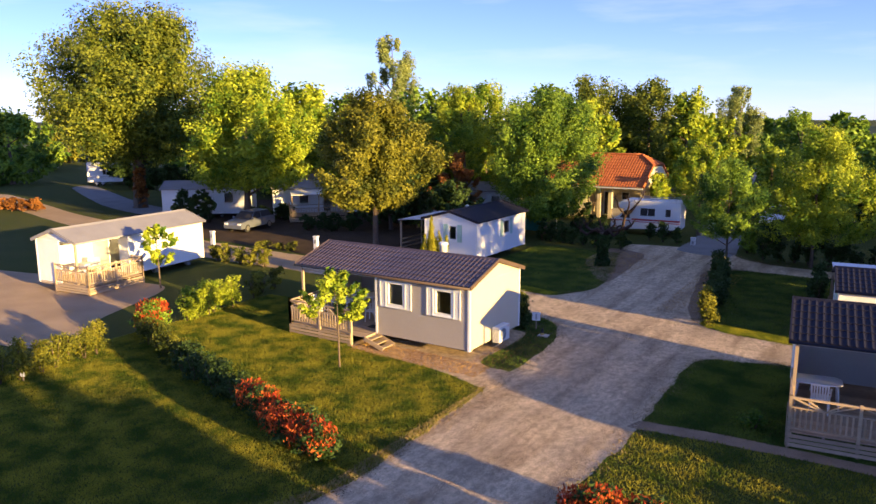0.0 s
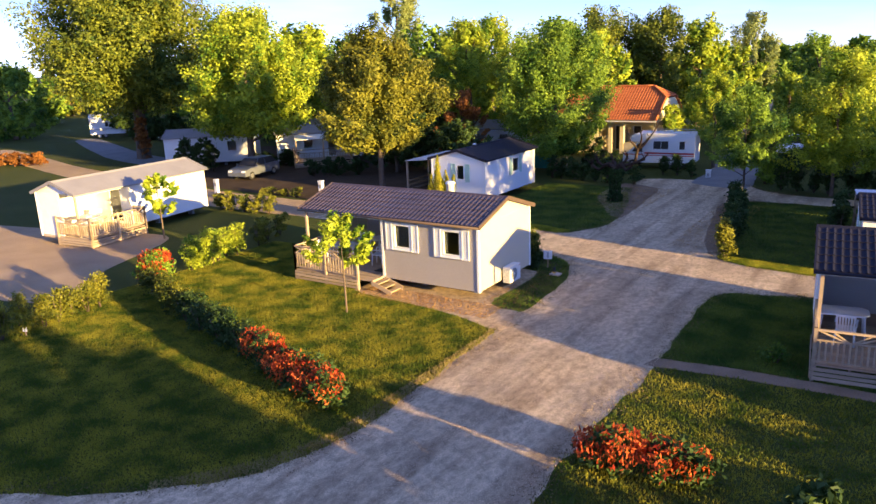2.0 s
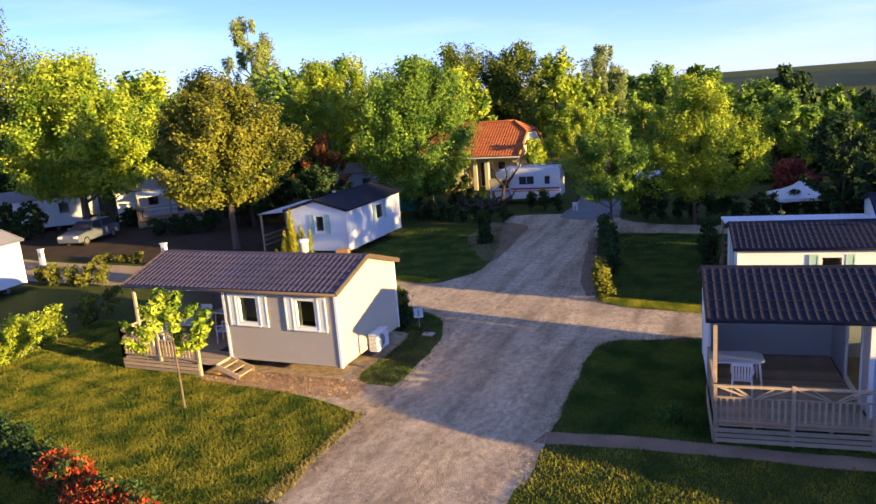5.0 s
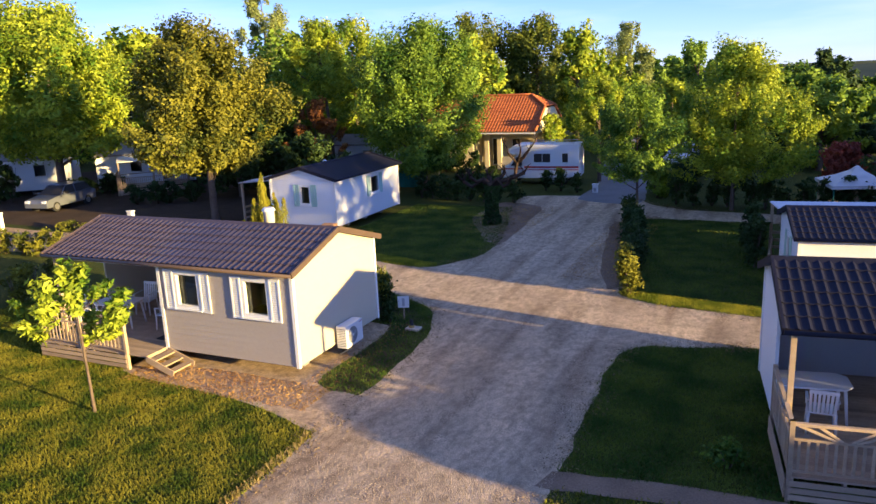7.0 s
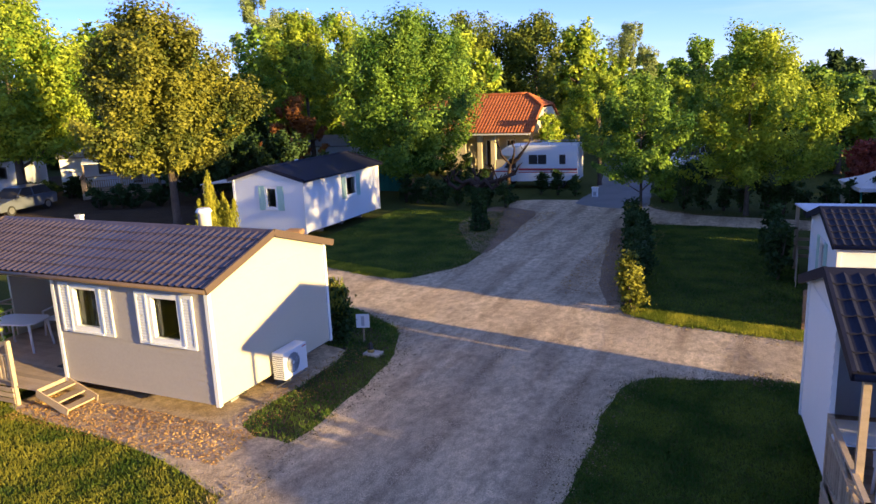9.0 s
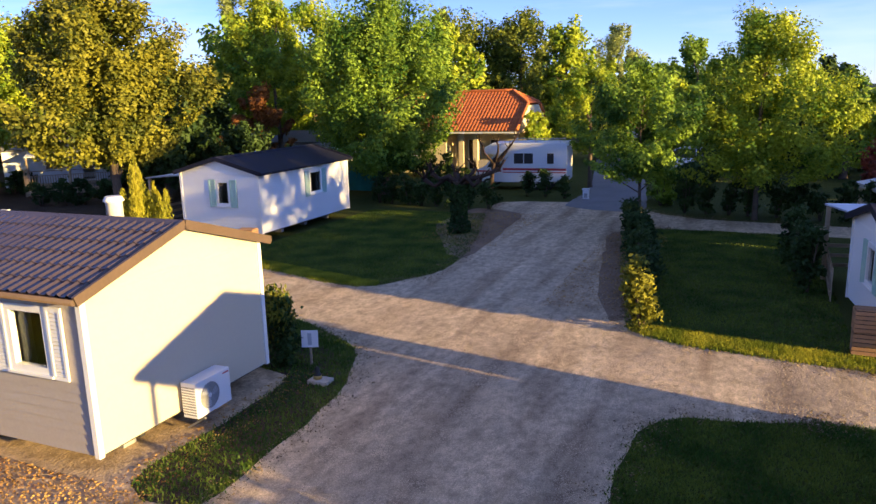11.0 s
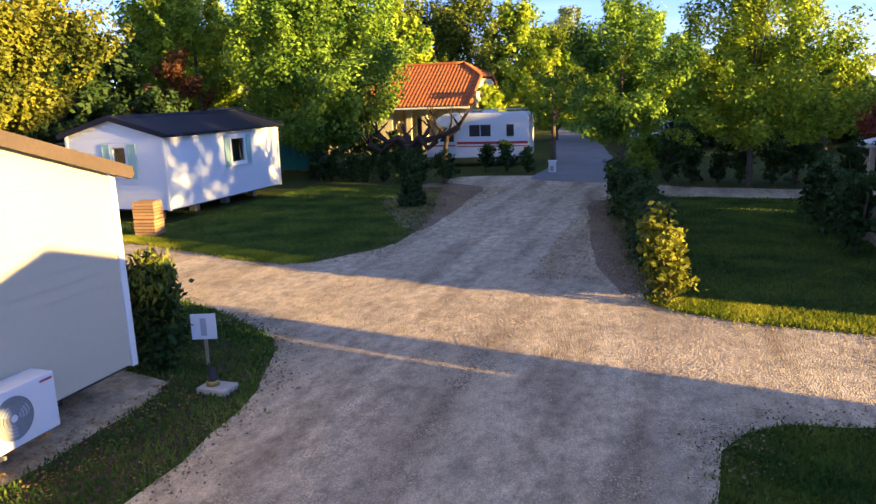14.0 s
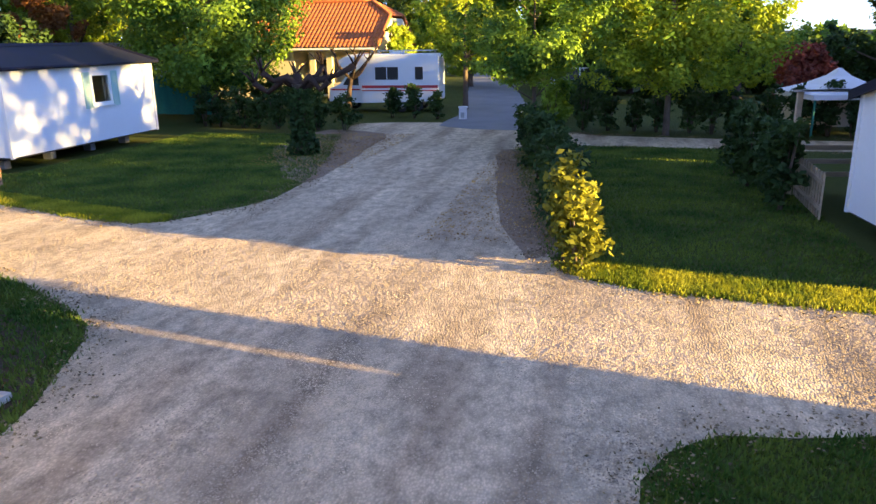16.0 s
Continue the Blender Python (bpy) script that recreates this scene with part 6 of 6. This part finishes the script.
# pollarded trunk, clad in ivy
root = empty("pollarded_tree", pose(-1.95, 19.1, 0), "old pollarded tree with ivy on its trunk and bare knotted limbs", "tree")
rng = np.random.default_rng(77)
bm = bmesh.new()
tube(bm, [(0, 0, -0.1), (0.02, 0, 0.15), (0, 0.02, 0.8), (-0.05, 0, 1.5), (-0.05, 0, 2.0)], [0.38, 0.25, 0.2, 0.19, 0.24], 12)
part("trunk", bm, "bark", root)
for k, (ax, ay, hz) in enumerate(((-1.5, 0.2, 2.0), (-0.9, -0.5, 2.35), (0.5, 0.6, 2.45), (1.0, -0.3, 2.1), (1.6, 0.2, 2.5), (-0.4, 0.7, 2.2))):
    bm = bmesh.new()
    pts = [Vector((0, 0, 1.85)), Vector((ax * 0.35, ay * 0.35, 2.1 + 0.1 * (k % 2))), Vector((ax * 0.7, ay * 0.7, hz - 0.25)), Vector((ax, ay, hz))]
    tube(bm, pts, [0.13, 0.1, 0.07, 0.1], 8)
    for j in range(4):
        a = rng.uniform(0, 6.28)
        tube(bm, [pts[-1], pts[-1] + Vector((0.2 * math.cos(a), 0.2 * math.sin(a), 0.22)), pts[-1] + Vector((0.4 * math.cos(a), 0.4 * math.sin(a), 0.4))], [0.04, 0.03, 0.012], 5)
    part("knotted_limb", bm, "bark_dark", root)
z = rng.uniform(0.02, 1.9, 2600)
a = rng.uniform(0, 6.283, 2600)
r = 0.25 * rng.uniform(0.85, 1.35, 2600) + 0.12 * (z < 0.4)
leaf_part("ivy", np.stack([r * np.cos(a), r * np.sin(a), z], 1), 0.055, "lf_dark", root, 9, flat=1.5, slim=0.8)

# small bare tree in front of the camper
root = empty("bare_pollarded_tree", pose(-4.55, 30.5, 0, 0, 0, 30), "small bare pollarded tree with forked dark limbs", "tree")
bm = bmesh.new()
tube(bm, [(0, 0, -0.1), (0.03, 0.02, 0.6), (0.1, 0.0, 1.15), (0.2, 0.02, 1.6)], [0.16, 0.12, 0.1, 0.11], 9)
part("trunk", bm, "bark_dark", root)
for tip, bow in (((-0.55, 0.3, 2.75), (-0.35, 0.1, 2.1)), ((0.95, -0.1, 2.35), (0.6, 0.0, 1.75)), ((1.5, 0.35, 2.95), (1.0, 0.15, 2.3)), ((0.25, -0.4, 2.7), (0.35, -0.25, 2.15))):
    bm = bmesh.new()
    tip, bow = Vector(tip), Vector(bow)
    tube(bm, [Vector((0.2, 0.02, 1.5)), bow, bow.lerp(tip, 0.6) + Vector((0.05, -0.04, 0.03)), tip], [0.085, 0.06, 0.045, 0.06], 7)
    for k in range(3):
        ang = k * 2.1 + tip.x * 3
        tube(bm, [tip, tip + Vector((0.14 * math.cos(ang), 0.14 * math.sin(ang), 0.14)), tip + Vector((0.2 * math.cos(ang), 0.2 * math.sin(ang), 0.36))], [0.03, 0.022, 0.008], 5)
    part("knotted_limb", bm, "bark_dark", root)

# ---- more shrubs ----
hedge([(-2.6, 29.4), (0.3, 29.1)], 0.85, 1.2, 0.33, "lf_dark", "", "dark upright hedge shrub in front of the camper", "camper hedge", 21, 0.08)
hedge([(-8.5, 29.8), (-5.4, 29.5)], 0.8, 1.25, 0.33, "lf_dark", "", "dark upright hedge shrub in front of the house", "camper hedge", 22, 0.08)
hedge([(-4.9, 38.6), (-4.6, 42.0)], 0.7, 3.6, 0.6, "lf_lime", "", "tall lime-green shrub at the corner of the house", "house shrubs", 23, 0.11)
hedge([(-13.5, 36.8), (-9.5, 37.0)], 1.1, 1.3, 0.55, "lf_dark", "", "dark shrub along the house wall", "house shrubs", 24, 0.09)
hedge([(-8.6, 2.5), (-9.6, 5.4)], 0.8, 1.3, 0.55, "lf_plum", "", "dark plum-red shrub beside the taupe porch", "porch shrubs", 25, 0.07)
hedge([(-50.2, 22.1), (-49.8, 22.3)], 0.5, 4.4, 0.7, "lf_rust", "", "rust-brown ivy column at the big tree", "ivy", 26, 0.16)
hedge([(-62, 13.6), (-56, 15.8)], 1.2, 1.2, 0.8, "lf_rust", "", "red-leaved garden shrub in a pale bed", "garden bed", 27, 0.12)
hedge([(5.5, 31.0), (7.0, 48.0)], 1.3, 1.4, 0.7, "lf_dark", "", "green hedge shrub along the asphalt road", "road hedge", 28, 0.12)
hedge([(4.6, 27.4), (4.6, 30.0)], 0.9, 1.5, 0.6, "lf_mid", "", "green hedge shrub along the asphalt road", "road hedge", 29, 0.1)
hedge([(-35, 22), (-31.5, 24.5)], 1.0, 1.2, 0.6, "lf_dark", "", "dark shrub beside the parked car", "car shrubs", 30, 0.1)
hedge([(9.9, -1.0), (9.8, -0.3)], 0.6, 0.45, 0.35, "lf_mid", "", "small green bush at the terrace corner", "terrace bush", 31, 0.05)
hedge([(-24, 12.9), (-20.5, 12.9)], 1.1, 0.5, 0.4, "lf_bronze", "", "low brown-green groundcover beside the lane", "lane cover", 32, 0.06)


# ---- grass and loose stones ----
def inside(edge, p):
    """Which of the points p lie inside an outline."""
    e = np.array(edge, float)
    hit = np.zeros(len(p), bool)
    for (x0, y0), (x1, y1) in zip(e, np.roll(e, -1, 0)):
        hit ^= ((y0 > p[:, 1]) != (y1 > p[:, 1])) & (p[:, 0] < (x1 - x0) * (p[:, 1] - y0) / (y1 - y0 + 1e-12) + x0)
    return hit


def grass(name, edge, per, height, seed, label, material="blade"):
    """Single blades inside an outline."""
    rng = np.random.default_rng(seed)
    e = np.array(edge)
    lo, hi = e.min(0), e.max(0)
    n = int(per * (hi - lo).prod())
    p = rng.uniform(lo, hi, (n, 2))
    p = p[inside(edge, p)]
    for k in ("gravel_road", "bare_soil", "footpath", "courtyard"):
        p = p[~inside(OUTLINE[k], p + rng.normal(size=p.shape) * 0.05)]
    n = len(p)
    a = rng.uniform(0, 6.283, n)
    hgt = height * rng.uniform(0.4, 1.5, n)
    w = 0.010 + 0.012 * rng.uniform(size=n)
    tip = rng.normal(size=(n, 2)) * height * 0.55
    base = np.stack([np.cos(a) * w, np.sin(a) * w], 1)
    z = np.full((n, 1), -0.02)
    co = np.stack([np.hstack([p - base, z]), np.hstack([p + base, z]), np.hstack([p + tip, hgt[:, None]])], 1).reshape(-1, 3)
    me = bpy.data.meshes.new(name)
    me.vertices.add(3 * n)
    me.vertices.foreach_set("co", co.ravel())
    me.loops.add(3 * n)
    me.loops.foreach_set("vertex_index", np.arange(3 * n))
    me.polygons.add(n)
    me.polygons.foreach_set("loop_start", np.arange(0, 3 * n, 3))
    me.update(calc_edges=True)
    me.materials.append(M[material])
    return tagged(new(name, me), label, "grass", kind="stuff")


LAWNS = [
    ("lawn_grass", [(2.6, -1.6), (2.8, -7.6), (2.6, -10.2), (1.6, -12.6), (-1.6, -15), (-8, -18), (-14, -11), (-13.4, -3.5), (-13.6, 3.5), (-9.0, 4.0), (-8.4, -0.4), (-4.5, -0.4), (-0.5, -0.6)], 1500, 0.03, "mown lawn with a low hedge across it"),
    ("verge_grass", [(0.1, -0.4), (2.2, -0.6), (2.2, 1.0), (2.0, 4.6), (1.0, 6.6), (-2.5, 8.0), (-8.5, 8.8), (-8.5, 4.6), (0.2, 4.4)], 900, 0.045, "rough grass and leaves at the end of the taupe home"),
    ("plot_grass", [(6.3, -1.9), (10.3, -1.7), (14, -1.6), (14, 5.6), (6.6, 5.6), (6.3, 3.4), (6.3, 0)], 1500, 0.03, "mown lawn beside the lane"),
    ("front_grass", [(6.2, -2.3), (6.2, -7), (6.2, -10), (6.6, -14), (14, -14), (14, -2.0)], 600, 0.04, "mown lawn below the footpath"),
    ("back_lawn_grass", [(-1.3, 10.2), (0.3, 12.9), (0.4, 15), (-0.4, 18.4), (-1.8, 23.6), (-8.1, 23.5), (-8.1, 14.9), (-12.5, 14.8), (-12.5, 12.5), (-6.8, 12.1)], 600, 0.03, "smooth mown lawn beside the white home"),
    ("far_lawn_grass", [(5.4, 9.2), (7.0, 8.1), (10.5, 7.6), (10.5, 22.2), (3.8, 22.1), (3.8, 19.6), (4.7, 13.6)], 600, 0.03, "smooth mown lawn behind a hedge"),
    ("sunlit_edge_grass", [(5.5, 9.3), (7.0, 8.2), (10.4, 7.7), (14, 7.4), (14, 8.45), (10.4, 8.9), (6.6, 9.7)], 3200, 0.05, "longer grass along the lawn edge, brightened for sunlight"),
    ("sunlit_rim_grass", [(-1.2, 10.3), (-6.8, 11.5), (-12, 11.8), (-12, 13.0), (-6.8, 12.8), (-1.4, 11.3)], 2800, 0.05, "longer grass along the lawn edge, brightened for sunlight"),
]
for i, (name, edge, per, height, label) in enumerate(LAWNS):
    grass(name, edge, per, height, 200 + i, label, "blade_tall_lit" if "sunlit" in name else "blade" if name in ("lawn_grass", "front_grass") else "blade_green_shade")
grass("dry_edge_grass", [(1.35, -1.4), (2.5, -1.5), (2.6, -10.2), (1.5, -12.4), (0.2, -13.8), (-0.4, -13.2), (1.0, -11.4), (1.6, -9.8), (1.65, -2.4)], 1100, 0.05, 231, "dry straw-coloured grass along the lane", "straw")
rng = np.random.default_rng(88)
pts = rng.uniform((-4.6, -1.35, 0.0), (1.0, -0.05, 0.02), (4800, 3))
pts = np.concatenate([pts, rng.uniform((0.1, 0.0, 0.0), (1.0, 4.6, 0.02), (900, 3)), rng.uniform((-3.0, 17.0, 0.0), (0.2, 24.0, 0.02), (3500, 3)), rng.uniform((3.6, 10.5, 0.0), (5.8, 20.5, 0.02), (3500, 3))])
me = leaf_mesh("leaf_litter_scatter", pts, 0.02, rng, flat=0.15)
me.materials.append(M["litter"])
tagged(new("leaf_litter_scatter", me), "dry brown leaves lying on bare soil", "leaf litter", kind="stuff")


# dead leaves and straw caught along the edges of the lane
rng = np.random.default_rng(89)
rim = np.array(OUTLINE["gravel_road"])
rim = rim[(rim[:, 0] > -9) & (rim[:, 0] < 14) & (rim[:, 1] > -15) & (rim[:, 1] < 27)]
rim = np.repeat(rim, 90, 0) + rng.normal(size=(len(rim) * 90, 2)) * (0.2, 0.2) + np.repeat(rng.normal(size=(len(rim), 2)) * 0.12, 90, 0)
pts = np.hstack([rim, rng.uniform(0.0, 0.02, (len(rim), 1))])
me = leaf_mesh("lane_edge_litter", pts, 0.019, rng, flat=0.15)
me.materials.append(M["edge_litter"])
tagged(new("lane_edge_litter", me), "dead leaves and straw along the lane edges", "leaf litter", kind="stuff")


def pebbles(name, per, lo, hi, seed, label):
    """Loose gravel stones on the lane."""
    rng = np.random.default_rng(seed)
    p = rng.uniform(lo, hi, (int(per * (hi[0] - lo[0]) * (hi[1] - lo[1])), 2))
    p = p[inside(OUTLINE["gravel_road"], p)]
    fade = np.clip((16 - p[:, 1]) / 6, 0, 1) * np.clip((p[:, 1] + 14) / 5, 0.3, 1) * (0.55 + 0.45 * np.sin(p[:, 0] * 2.1 + 0.6 * np.sin(p[:, 1])))
    p = p[rng.uniform(size=len(p)) < fade]
    n = len(p)
    s = 0.006 + 0.008 * rng.uniform(size=(n, 1)) ** 2.5
    d = np.array([(1, 0, 0), (0, 1, 0), (-1, 0, 0), (0, -1, 0), (0, 0, 0.75), (0, 0, -0.5)], float)
    k = d[None] * rng.uniform(0.6, 1.3, (n, 6, 1)) * s[:, None, :]
    a = rng.uniform(0, 6.283, n)
    c, si = np.cos(a)[:, None], np.sin(a)[:, None]
    co = np.stack([k[..., 0] * c - k[..., 1] * si + p[:, :1], k[..., 0] * si + k[..., 1] * c + p[:, 1:], k[..., 2] - 0.008], 2).reshape(-1, 3)
    f = np.array([(0, 1, 4), (1, 2, 4), (2, 3, 4), (3, 0, 4)])
    idx = (np.arange(n)[:, None, None] * 6 + f[None]).reshape(-1)
    me = bpy.data.meshes.new(name)
    me.vertices.add(6 * n)
    me.vertices.foreach_set("co", co.ravel())
    me.loops.add(len(idx))
    me.loops.foreach_set("vertex_index", idx)
    me.polygons.add(4 * n)
    me.polygons.foreach_set("loop_start", np.arange(0, 12 * n, 3))
    me.update(calc_edges=True)
    me.materials.append(M["pebble"])
    return tagged(new(name, me), label, "gravel", kind="stuff")


pebbles("loose_gravel", 1700, (-7.0, -12.0), (14.0, 17.0), 301, "loose pale gravel stones on the lane")
